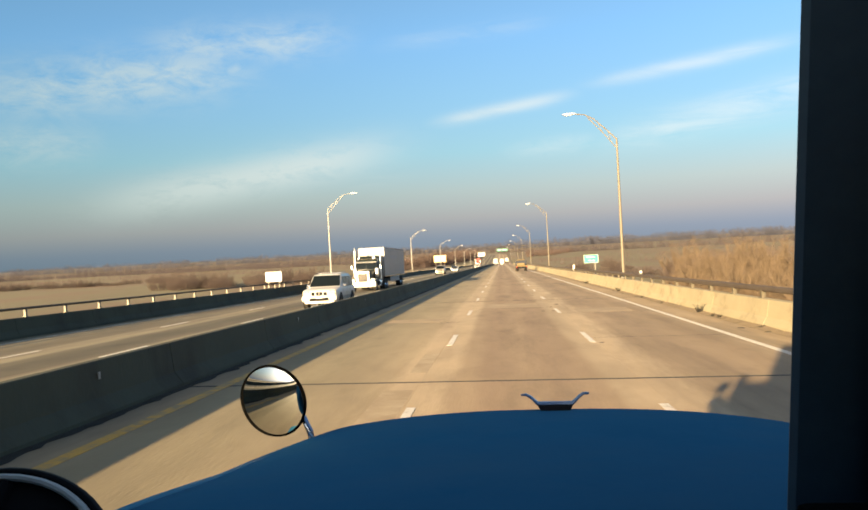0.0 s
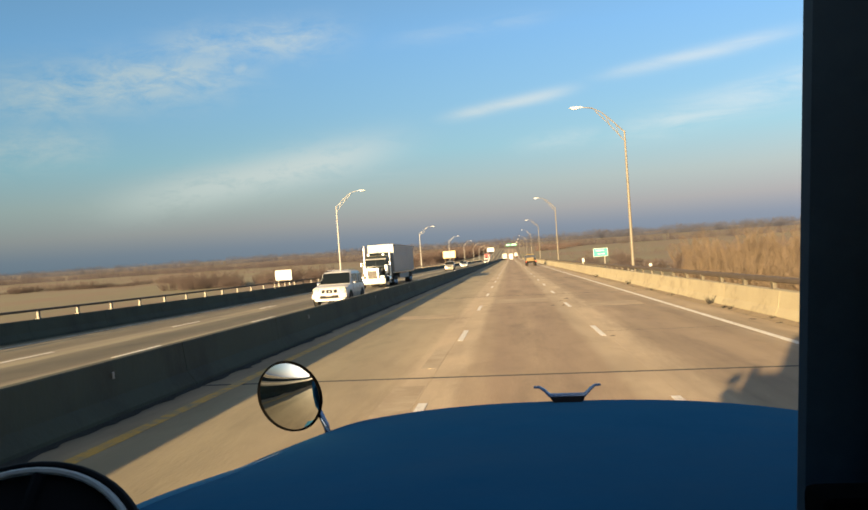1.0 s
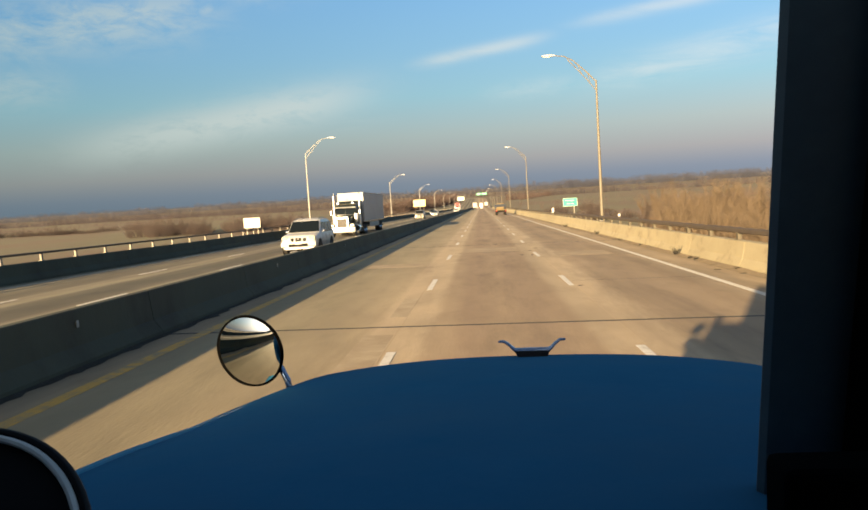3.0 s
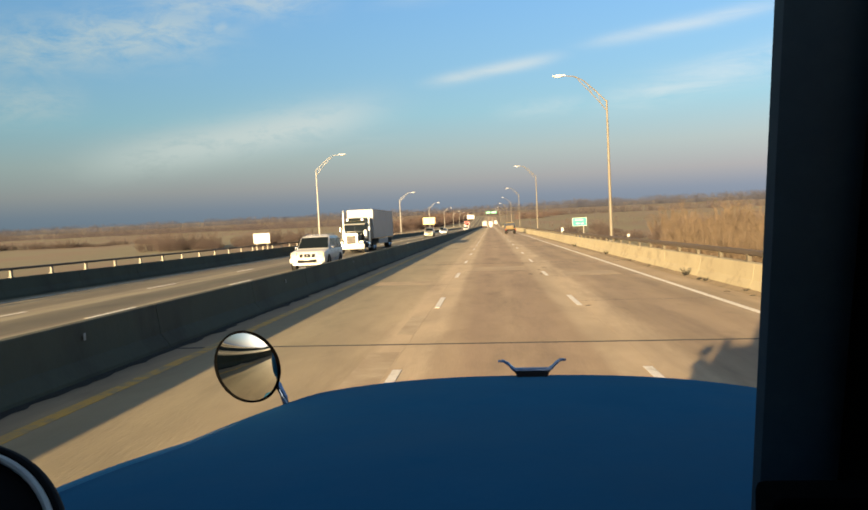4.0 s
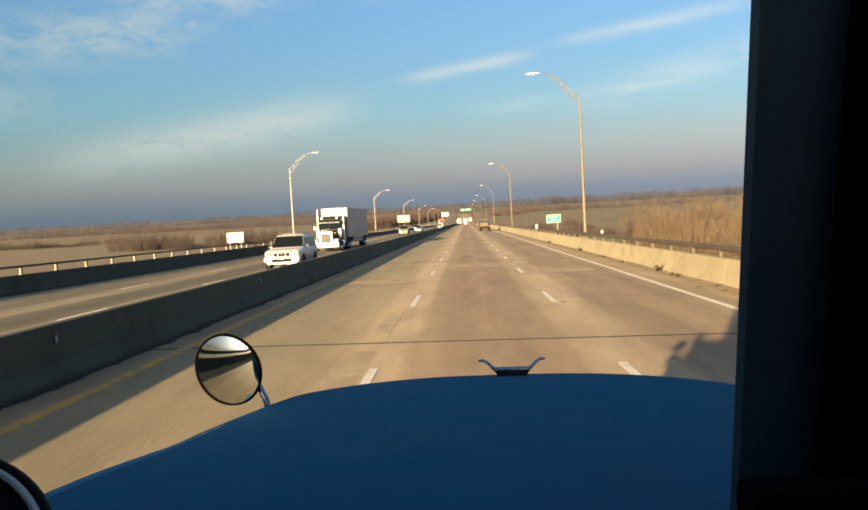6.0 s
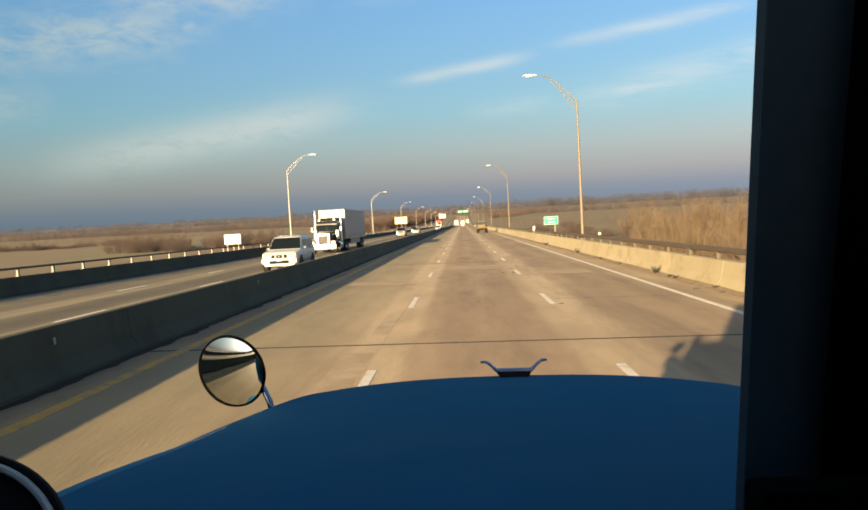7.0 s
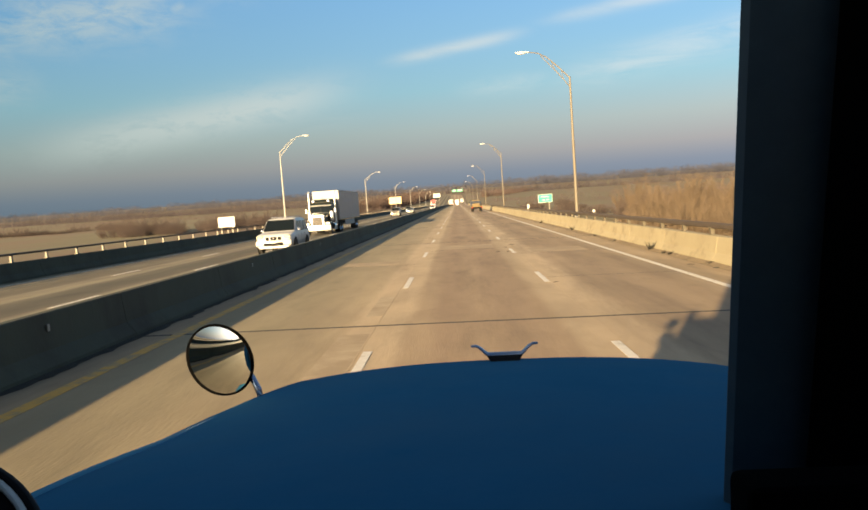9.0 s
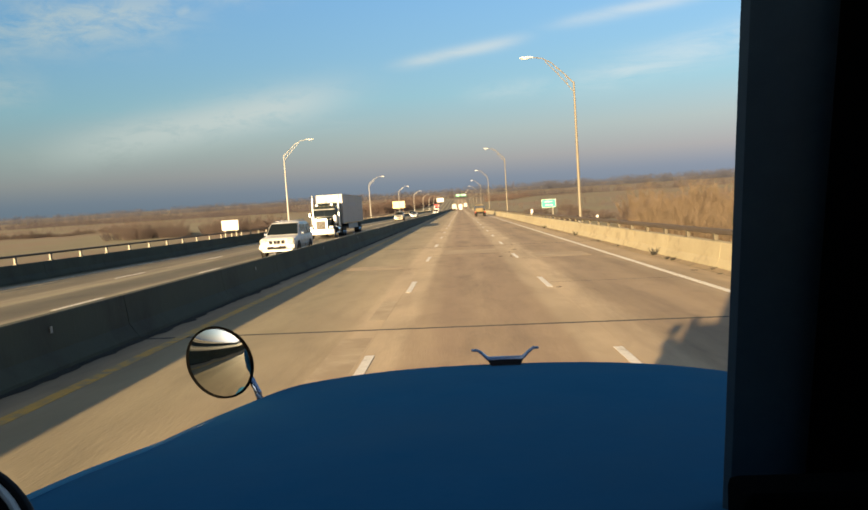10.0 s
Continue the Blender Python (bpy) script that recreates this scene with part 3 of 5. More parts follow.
# far parapet takes the darker wall colour, which holds its shade
rail_wall(WALL_L, -1, -134.2, 549, "concrete parapet with shade in its colour, a metal rail on pale posts", SHADED_CONCRETE, POST, 0.36, 0.05)


# ---------------------------------------------------------------- street lamps
def street_lamp(paint=None):
    """A tapered pole with a two-bar truss arm that reaches over the road (towards -x), and a cobra head."""
    lamp = empty("street_lamp", Matrix(), "tall metal highway lamp with a truss arm on the parapet", "street lamp", "bridge lamps")
    pole = part("pole", tube([(0, 0, 0), (0, 0, 4), (0, 0, 9.4)], [0.115, 0.095, 0.06], 12), paint or POLE, lamp, smooth=True)
    bm = box(-0.2, 0.2, -0.2, 0.2, -0.35, 0.04, 0.02)
    for sx in (-1, 1):
        for sy in (-1, 1):
            tube([(sx * 0.15, sy * 0.15, 0.03), (sx * 0.15, sy * 0.15, 0.09)], 0.02, 6, bm)
    part("base_plate", bm, POST, lamp)
    top = [(-0.04, 0, 9.35), (-0.7, 0, 10.05), (-1.5, 0, 10.8), (-2.1, 0, 11.12), (-2.75, 0, 11.22)]
    low = [(-0.06, 0, 8.75), (-0.6, 0, 9.45), (-1.2, 0, 10.15), (-1.9, 0, 10.92)]
    arm = part("arm", tube(top, [0.045, 0.042, 0.04, 0.036, 0.032], 8), paint or POLE, lamp, smooth=True)
    part("brace", tube(low, 0.032, 8), paint or POLE, lamp, smooth=True)
    for a, b in (((-0.55, 0, 9.88), (-0.42, 0, 9.24)), ((-1.2, 0, 10.52), (-0.95, 0, 9.86))):
        part("strut", tube([a, b], 0.02, 6), paint or POLE, lamp)
    secs = []
    for x, w, h in ((-2.7, 0.06, 0.05), (-2.85, 0.1, 0.08), (-3.1, 0.16, 0.1), (-3.4, 0.17, 0.09), (-3.62, 0.12, 0.05)):
        secs.append([(x, w * math.cos(a), 11.22 + h * math.sin(a) * (0.6 if math.sin(a) < 0 else 1)) for a in (math.tau * k / 10 for k in range(10))])
    head = part("lamp_head", loft(secs), LAMP_HEAD, lamp, "pale cobra-head housing", True)
    secs = [[(x, w * math.cos(a), 11.18 - d * math.sin(a)) for a in (math.pi * k / 6 for k in range(7))] for x, w, d in ((-3.0, 0.09, 0.04), (-3.2, 0.13, 0.08), (-3.5, 0.1, 0.05))]
    part("lens", loft(secs), LENS, head)
    return lamp


LAMP_GAP = 86.0
lamp = street_lamp()
lamp.matrix_world = pose(WALL_R + 0.72, 56.0, deck(56.0) + fall(WALL_R) + 1.05)
for k in range(1, 8):
    y = 56.0 + LAMP_GAP * k
    copy_thing(lamp, pose(WALL_R + 0.72, y, deck(y) + fall(WALL_R) + 1.05))
pale_lamp = street_lamp(SUNLIT_POLE)
tagged(pale_lamp, "tall highway lamp on the far parapet, pole coloured pale for sunlight")
for k in range(0, 8):
    y = 93.0 + LAMP_GAP * k
    m = pose(WALL_L - 0.72, y, deck(y) + fall(WALL_L) + 0.9, 0, 0, 180) @ Matrix.Diagonal((1, 1, 0.90, 1))
    if k:
        copy_thing(pale_lamp, m)
    else:
        pale_lamp.matrix_world = m


# a small reflector on the rail and weeds rooted at the foot of the parapet
reflector = empty("reflector", pose(WALL_R + 0.36, 47.0, deck(47.0) + fall(WALL_R) + 1.20), "small white square reflector on the parapet rail", "reflector")
part("plate", box(-0.07, 0.07, -0.012, 0.012, 0.06, 0.21, 0.006), SIGN_WHITE, reflector)
part("stem", box(-0.02, 0.02, 0.012, 0.03, -0.02, 0.18, 0.004), POST, reflector)


def weed(x, y, size, seed):
    """A dry tuft of bent stalks."""
    r = random.Random(seed)
    bm = bmesh.new()
    for _ in range(46):
        a, q = r.uniform(0, math.tau), r.random() * 0.4
        p = Vector((math.cos(a) * q, math.sin(a) * q, 0)) * size
        d = Vector((math.cos(a) * r.uniform(0.1, 0.9), math.sin(a) * r.uniform(0.1, 0.9), 1)) * size * r.uniform(0.4, 1.0)
        tube([p, p + d * 0.6, p + d + Vector((0, 0, -0.15 * size * q))], [0.012 * size + 0.004, 0.01 * size + 0.002, 0.002], 3, bm)
    ob = mesh_object("weed", bm, GRIME)
    ob.matrix_world = pose(x, y, deck(y) + fall(x) - 0.01)
    return tagged(ob, "dry dark weed tuft rooted at the parapet foot", "weed", "parapet weeds")


for k, (y, size) in enumerate(((31.5, 0.38), (28.6, 0.16), (29.3, 0.14), (53.0, 0.34), (44.0, 0.15), (72.0, 0.3), (24.2, 0.13), (38.5, 0.12))):
    weed(WALL_R - 0.10 - 0.05 * (k % 3), y, size, 60 + k)


# ---------------------------------------------------------------- the truck that carries the camera
TC = 0.138             # its middle
truck = empty("truck", LEAN @ pose(TC, 0, 0), "blue long-nosed truck with a round chrome fender mirror", "truck")


def hood_section(y, half, shoulder, crown, drop):
    """Half-round hood outline at one length: flat crown, soft shoulders, falling sides."""
    out = []
    for k in range(-14, 15):
        u = k / 14
        s = 1 if u > 0 else -1
        a = abs(u)
        if a < 0.72:
            v = a / 0.72
            x = half * 0.90 * v
            z = crown - (crown - shoulder) * v ** 2.6 * 0.55
        else:
            v = (a - 0.72) / 0.28
            z0 = crown - (crown - shoulder) * 0.55
            x = half * (0.90 + 0.10 * math.sin(v * math.pi / 2))
            z = z0 - (z0 - (shoulder - drop)) * (1 - math.cos(v * math.pi / 2))
        out.append((s * x, y, z))
    return out


stations = []
for y, half, shoulder, crown, drop in ((0.86, 1.09, 1.726, 1.768, 0.5), (1.14, 1.083, 1.714, 1.758, 0.5), (1.48, 1.020, 1.691, 1.740, 0.5), (1.75, 0.945, 1.665, 1.72, 0.5), (2.0, 0.885, 1.65, 1.705, 0.5),
                                       (2.3, 0.795, 1.63, 1.69, 0.5), (2.45, 0.74, 1.615, 1.683, 0.5), (2.53, 0.70, 1.60, 1.676, 0.5), (2.575, 0.67, 1.575, 1.655, 0.48),
                                       (2.60, 0.64, 1.53, 1.61, 0.45), (2.61, 0.63, 1.40, 1.45, 0.35)):
    stations.append((y, half, shoulder, crown, drop))


def eased(a, b, c, d, u):
    """A smooth curve from b to c."""
    return 0.5 * (2 * b + (c - a) * u + (2 * a - 5 * b + 4 * c - d) * u * u + (3 * b - a - 3 * c + d) * u ** 3)


fine_stations = []
for i in range(len(stations) - 1):
    four = [stations[max(0, min(len(stations) - 1, i + j))] for j in (-1, 0, 1, 2)]
    for k in range(4):
        fine_stations.append(tuple(eased(*(s[j] for s in four), k / 4) for j in range(5)))
fine_stations.append(stations[-1])
rows = [hood_section(*s) for s in fine_stations]
hood = part("hood", loft(rows, closed=False), BLUE, truck, "dark blue painted hood, its crown gently curved", True)
for s in (-1, 1):               # added strip each side of the crown: edge highlight as lighter blue
    seam = []
    for y, half, shoulder, crown, drop in fine_stations[:18]:
        seam.append((s * half * 0.872, y, crown - (crown - shoulder) * 0.53 - 0.001))
    part("seam", tube(seam, [0.009 * min(1.0, (len(seam) - 1 - i) / 6) + 0.001 for i in range(len(seam))], 8), BLUE_HIGHLIGHT, hood, "added raised strip along the hood edge, its highlight in the colour", True)
bm = box(-0.62, 0.62, 2.56, 2.64, 0.55, 1.42, 0.03)
part("grille", bm, CHROME, truck)
part("bumper", box(-1.15, 1.15, 2.72, 2.9, 0.42, 0.85, 0.06), CHROME, truck)
for s in (-1, 1):
    secs = []
    for k in range(0, 11):
        a = math.pi * k / 10
        y, z = 2.0 + 0.62 * math.cos(a), 0.62 + 0.58 * math.sin(a)
        secs.append([(s * 0.8, y, z), (s * 1.18, y, z), (s * 1.22, y, z - 0.05), (s * 1.2, y * 0.98 + 0.04, z - 0.12), (s * 0.8, y * 0.98 + 0.04, z - 0.12)])
    part("fender", loft(secs), BLUE, truck, smooth=True)
    w = part("wheel", lathe([(0.30, -0.14), (0.5, -0.15), (0.53, -0.1), (0.53, 0.1), (0.5, 0.15), (0.30, 0.14)], "x", 24, (s * 1.02, 2.0, 0.53)), RUBBER, truck, smooth=True)
    part("rim", lathe([(0.05, s * 0.02 - 0.02), (0.05, s * 0.02 + 0.02), (0.29, s * 0.1 + 0.02), (0.30, s * 0.1 - 0.02)], "x", 20, (s * 1.02, 2.0, 0.53)), CHROME, w)

# winged ornament on the nose
bm = bmesh.new()
secs = []
for x, z, r in ((-0.105, 0.050, 0.0035), (-0.088, 0.050, 0.005), (-0.072, 0.040, 0.007), (-0.062, 0.029, 0.008), (-0.052, 0.021, 0.008), (0.052, 0.021, 0.008), (0.062, 0.029, 0.008),
                (0.072, 0.040, 0.007), (0.088, 0.052, 0.005), (0.105, 0.052, 0.0035)):
    secs.append([(x, 2.5 + r * 1.5 * math.cos(a), 1.678 + z + r * math.sin(a)) for a in (math.tau * k / 8 for k in range(8))])
ornament = part("ornament", loft(secs), ORNAMENT, truck, "winged chrome hood ornament", True)
secs = [[(-0.052 * w, 2.49 + dy, z), (0.052 * w, 2.49 + dy, z), (0.052 * w, 2.52 - dy, z), (-0.052 * w, 2.52 - dy, z)] for z, w, dy in ((1.640, 0.80, -0.02), (1.680, 0.86, -0.012), (1.692, 1.0, -0.004), (1.698, 1.1, 0))]
part("base", loft(secs), BLACK, ornament)

# round convex mirror on the left of the hood
MC = Vector((-0.695 - TC, 2.28, 1.766))
aim = Matrix.Translation(MC) @ pose(0, 0, 0, 0, 0, 0)
mirror_turn = Euler((radians(5), 0, radians(-18))).to_matrix().to_4x4()
bm = bmesh.new()
rings = []
R = 0.094
for k in range(0, 9):
    r = R * k / 8
    rings.append([(r * math.cos(a), -0.014 * (1 - (r / R) ** 2) - 0.004, r * 1.09 * math.sin(a)) for a in (math.tau * j / 40 for j in range(40))])
loft(rings[1:], caps=False, bm=bm)
bm.faces.new([bm.verts.new(p) for p in rings[1]])
bmesh.ops.remove_doubles(bm, verts=bm.verts, dist=1e-5)
fender_mirror = part("mirror_housing", lathe([(0.093, -0.006), (0.096, -0.009), (0.0985, 0.0), (0.095, 0.008), (0.075, 0.026), (0.03, 0.038), (0.02, 0.034), (0.06, 0.02), (0.085, 0.006)], "y", 40), RIM_BLACK, truck,
                     "round mirror in a dark rim on a chrome arm", True)
fender_mirror.matrix_local = aim @ mirror_turn @ Matrix.Diagonal((1.145, 1.05, 1.10, 1))
glass = part("mirror_glass", bm, MIRROR, fender_mirror, "convex mirror glass reflecting road and sky", True)
glass.matrix_local = Matrix.Diagonal((1, 1, 1 / 1.09, 1))
foot = Vector((-0.58 - TC, 2.27, 1.645))
arm = part("mirror_arm", tube([foot, foot + Vector((-0.006, 0.0, 0.03)), foot + Vector((-0.025, 0.005, 0.07)), MC + Vector((0.055, 0.04, -0.035)), MC + Vector((0, 0.034, 0))], [0.011, 0.010, 0.0095, 0.009, 0.009], 10), ORNAMENT, truck, "slim bent mirror arm", True)
part("mirror_foot", lathe([(0.002, 0.0), (0.018, 0.0), (0.016, 0.012), (0.002, 0.016)], "z", 14, foot + Vector((0, 0, -0.006))), CHROME, arm)

# cab: floor, walls, roof, doors, windscreen posts
cab_parts = (("firewall", box(-1.0, 1.0, 1.12, 1.18, 0.9, 1.64, 0.01), BLUE),
             ("roof", box(-1.3, 1.2, -0.55, 0.46, 2.435, 2.475, 0.015), BLUE), ("headliner", box(-1.22, 1.14, -0.5, 0.44, 2.41, 2.43), BLACK),
             ("sleeper_roof", box(-1.3, 1.2, -2.4, -0.52, 3.62, 3.72, 0.04), BLUE), ("sleeper_front", box(-1.25, 1.16, -0.60, -0.54, 2.48, 3.62, 0.01), BLUE),
             # left door and opaque pane, both unseen, shaped to keep sun off the hood
             ("door", box(-1.31, -1.25, -0.54, 1.12, 0.9, 1.90, 0.015), BLUE), ("door", box(1.16, 1.21, -0.54, 1.12, 0.9, 1.90, 0.015), BLUE),
             ("door_window", plate([(-1.29, -0.54, 1.90), (-1.29, 1.10, 1.90), (-1.29, 0.50, 2.24), (-1.29, 0.40, 2.43), (-1.29, -0.54, 2.43)], 0.008), GLASS_DARK),
             ("sleeper_side", box(-1.32, -1.26, -2.4, -0.545, 0.9, 3.62, 0.015), BLUE), ("sleeper_side", box(1.17, 1.22, -2.4, -0.545, 0.9, 3.62, 0.015), BLUE),
             ("rear_wall", box(-1.26, 1.17, -2.42, -2.36, 0.9, 3.62, 0.01), BLUE), ("floor_pan", box(-1.25, 1.16, -2.36, 1.12, 0.86, 0.92), BLACK),
             ("dashboard", box(-1.14, 1.14, 0.70, 1.10, 1.2, 1.60, 0.04), BLACK))
for name, bm, mat in cab_parts:
    part(name, bm, mat, truck)
for s in (-1, 1):
    part("door_pillar", loft([[(s * 1.14 + dx, 1.08 + dy, 1.6) for dx, dy in ((-0.05, -0.05), (0.03, -0.05), (0.03, 0.05), (-0.05, 0.05))],
                              [(s * 1.10 + dx, 0.52 + dy, 2.44) for dx, dy in ((-0.05, -0.05), (0.03, -0.05), (0.03, 0.05), (-0.05, 0.05))]]), CAB_TRIM, truck)
# the post in the middle of the split windscreen and the black lining beside it
lean_up = (Vector((0.3601, 1.0231, 2.34)) - Vector((0.3719, 1.1080, 2.00))) / 0.34
post_low = Vector((0.3719 - TC, 1.1080, 2.00)) - lean_up * 0.45
post_high = post_low + lean_up * 1.02
secs = []
for k in range(0, 7):
    p = post_low.lerp(post_high, k / 6)
    secs.append([p + Vector(o) for o in ((0, 0.0, 0), (0.006, -0.014, 0), (0.03, -0.022, 0), (0.105, -0.022, 0), (0.125, -0.012, 0), (0.125, 0.03, 0), (0.01, 0.03, 0))])
part("windscreen_post", loft(secs), CAB_TRIM, truck, "dark windscreen post", True)
secs = []
for k in range(0, 7):
    p = post_low.lerp(post_high, k / 6) + Vector((0.10, -0.035, 0))
    secs.append([p, p + Vector((0.02, -0.03, 0)), p + Vector((0.78, -0.05, 0)), p + Vector((0.78, -0.02, 0)), p + Vector((0.03, 0.005, 0))])
part("lining_panel", loft(secs), RIM_BLACK, truck, "black interior panel")
part("dash_panel", box(0.150, 1.10, 0.80, 0.87, 1.45, 1.92, 0.01), RIM_BLACK, truck, "black panel at the foot of the post")
# steering wheel and the dark binnacle behind it
SW = Vector((-0.694 - TC, 0.88, 1.770))
wheel_m = Matrix.Translation(SW) @ Euler((radians(45), 0, 0)).to_matrix().to_4x4()
ring = [(0.205 + 0.0065 * math.cos(a), 0.008 * math.sin(a)) for a in (math.tau * k / 10 for k in range(10))]
steering = part("steering_wheel", lathe(ring, "z", 64), BLACK, truck, "black steering wheel with a pale grey inlay", True)
steering.matrix_local = wheel_m
inlay = [(0.1945 + 0.0052 * math.cos(a), 0.006 + 0.0055 * math.sin(a)) for a in (math.tau * k / 8 for k in range(8))]
part("inlay", lathe(inlay, "z", 64), GREY_RIM, steering, "pale grey ring", True)
part("hub", lathe([(0.005, -0.03), (0.07, -0.03), (0.075, 0.0), (0.005, 0.01)], "z", 24), BLACK, steering, smooth=True)
for k in range(3):
    a = math.pi / 2 + k * math.tau / 3
    part("spoke", tube([(0.06 * math.cos(a), 0.06 * math.sin(a), -0.01), (0.19 * math.cos(a), 0.19 * math.sin(a), 0)], 0.010, 8), BLACK, steering)
binnacle = part("binnacle", lathe([(0.004, -0.05), (0.196, -0.05), (0.200, -0.03), (0.199, -0.008), (0.190, -0.002), (0.004, -0.006)], "z", 48), BLACK, truck, "black instrument binnacle", True)
binnacle.matrix_local = wheel_m

# left door mirror and the exhaust stacks
part("door_mirror", box(-1.43, -1.29, 0.38, 0.44, 2.20, 2.64, 0.03), BLACK, truck)
part("mirror_bracket", tube([(-1.31, 0.44, 2.02), (-1.34, 0.43, 2.10), (-1.35, 0.42, 2.24)], 0.025, 8), BLACK, truck)
part("mirror_strut", tube([(-1.30, 1.00, 1.86), (-1.33, 1.06, 1.98), (-1.34, 1.11, 2.15)], 0.015, 8), BLACK, truck)
part("spot_mirror", lathe([(0.004, -0.01), (0.105, -0.01), (0.11, 0.0), (0.08, 0.03), (0.004, 0.04)], "y", 24, (-1.34, 1.11, 2.25)), BLACK, truck, "small round mirror", True)
for s in (-1, 1):
    part("exhaust_pipe", tube([(s * 1.12, -2.55, 1.0), (s * 1.12, -2.55, 3.7), (s * 1.12, -2.7, 3.9)], 0.07, 12), CHROME, truck, smooth=True)
# unseen trailer, added to cast shade and to close the mirror's view
trailer = empty("semi_trailer", LEAN @ pose(TC, -3.2, 0), "long white box trailer, unseen, added behind the blue truck", "trailer")
part("box_body", box(-1.28, 1.28, -13.5, 0, 1.15, 4.05, 0.03), WHITE_PANEL, trailer)
part("undercarriage", box(-0.6, 0.6, -13.2, -0.3, 0.75, 1.15, 0.02), BLACK, trailer)
for y in (-1.2, -2.5, -11.2, -12.4):
    for s in (-1, 1):
        part("wheel", lathe([(0.28, -0.26), (0.5, -0.28), (0.52, -0.2), (0.52, 0.2), (0.5, 0.28), (0.28, 0.26)], "x", 20, (s * 0.95, y, 0.52 - GRADE * (y - 3.2))), RUBBER, trailer, smooth=True)


# ---------------------------------------------------------------- the steel bridge left behind
def truss_bridge(y0, panel, count, top):
    """A through truss that spans both carriageways; its portal stands at y0 and the rest behind it."""
    bridge = empty("truss_bridge", Matrix(), "grey steel through truss bridge over the roadway behind the truck", "bridge")
    sides = (WALL_L - 1.6, WALL_R + 1.7)
    base = [deck(y0 - panel * k) - 0.2 for k in range(count + 1)]

    def member(name, a, b, wide, deep):
        """A riveted box member between two joints."""
        a, b = Vector(a), Vector(b)
        d = (b - a).normalized()
        side = d.cross(Vector((1, 0, 0)) if abs(d.x) < 0.9 else Vector((0, 0, 1))).normalized() * deep / 2
        out = d.cross(side).normalized() * wide / 2
        return part(name, loft([[p + side + out, p - side + out, p - side - out, p + side - out] for p in (a, b)]), TRUSS_STEEL, bridge)

    for x in sides:
        low = [Vector((x, y0 - panel * k, base[k])) for k in range(count + 1)]
        high = [Vector((x, y0 - panel * k, base[k] + top)) for k in range(count + 1)]
        member("end_post", low[0], high[1], 0.5, 0.6)
        for k in range(count):
            member("bottom_chord", low[k], low[k + 1], 0.4, 0.5)
            if k:
                member("top_chord", high[k], high[k + 1], 0.5, 0.5)
                member("vertical", low[k], high[k], 0.3, 0.35)
                member("diagonal", high[k] if k % 2 else low[k], low[k + 1] if k % 2 else high[k + 1], 0.3, 0.35)
    a, b = sides
    for k in range(1, count + 1):
        y, z = y0 - panel * k, base[k] + top
        member("cross_beam", (a, y, z), (b, y, z), 0.35, 0.4)
        member("cross_beam", (a, y, z - 2.4), (b, y, z - 2.4), 0.3, 0.3)
        for j in range(4):
            xa, xb = a + (b - a) * j / 4, a + (b - a) * (j + 1) / 4
            member("lacing", (xa, y, z - (2.4 if j % 2 else 0.0)), (xb, y, z - (0.0 if j % 2 else 2.4)), 0.18, 0.18)
        if k < count:
            member("top_lateral", (a, y, z), (b, y - panel, base[k + 1] + top), 0.22, 0.22)
            member("top_lateral", (b, y, z + 0.25), (a, y - panel, base[k + 1] + top + 0.25), 0.22, 0.22)
    return bridge


truss_bridge(-62.0, 14.0, 5, 13.0)


# ---------------------------------------------------------------- scrub and woods
def twigs(count, centre, size, seed, lean=0.25, thick=0.05, forks=3, spread=0.7):
    """Many bare stems that fan up from the ground, each with side shoots."""
    r = random.Random(seed)
    verts, faces = [], []

    def spike(p, d, length, w):
        side = d.cross(Vector((r.uniform(-1, 1), r.uniform(-1, 1), 0.2))).normalized() * w
        i = len(verts)
        mid = p + d * length * 0.55 + Vector((r.uniform(-1, 1), r.uniform(-1, 1), 0)) * length * 0.06
        tip = p + d * length
        other = side.cross(d).normalized() * w
        verts.extend([p + side, p - side * 0.5 + other, p - side * 0.5 - other, mid + side * 0.6, mid - side * 0.3 + other * 0.6, mid - side * 0.3 - other * 0.6, tip])
        faces.extend([(i, i + 1, i + 4, i + 3), (i + 1, i + 2, i + 5, i + 4), (i + 2, i, i + 3, i + 5), (i + 3, i + 4, i + 6), (i + 4, i + 5, i + 6), (i + 5, i + 3, i + 6)])
        return mid

    for _ in range(count):
        a, q = r.uniform(0, math.tau), math.sqrt(r.random())
        base = Vector((math.cos(a) * q * size[0], math.sin(a) * q * size[1], 0))
        h = size[2] * (1 - 0.45 * q * q) * r.uniform(0.55, 1.0)
        d = Vector((math.cos(a) * q * lean + r.uniform(-0.14, 0.14), math.sin(a) * q * lean + r.uniform(-0.14, 0.14), 1)).normalized()
        mid = spike(base, d, h, thick)
        for _ in range(forks):
            f = r.uniform(0.25, 1.0)
            e = (d * 0.6 + Vector((r.uniform(-spread, spread), r.uniform(-spread, spread), r.uniform(-0.3, 0.4)))).normalized()
            spike(base + d * h * f, e, h * r.uniform(0.10, 0.30), thick * 0.45)
    me = bpy.data.meshes.new("thicket")
    me.from_pydata([v + Vector(centre) for v in verts], [], faces)
    return me


def thicket(name, mesh, mat, m, label, category, group):
    me_ob = new(name, mesh)
    if not mesh.materials:
        mesh.materials.append(mat)
    me_ob.matrix_world = m
    return tagged(me_ob, label, category, group)


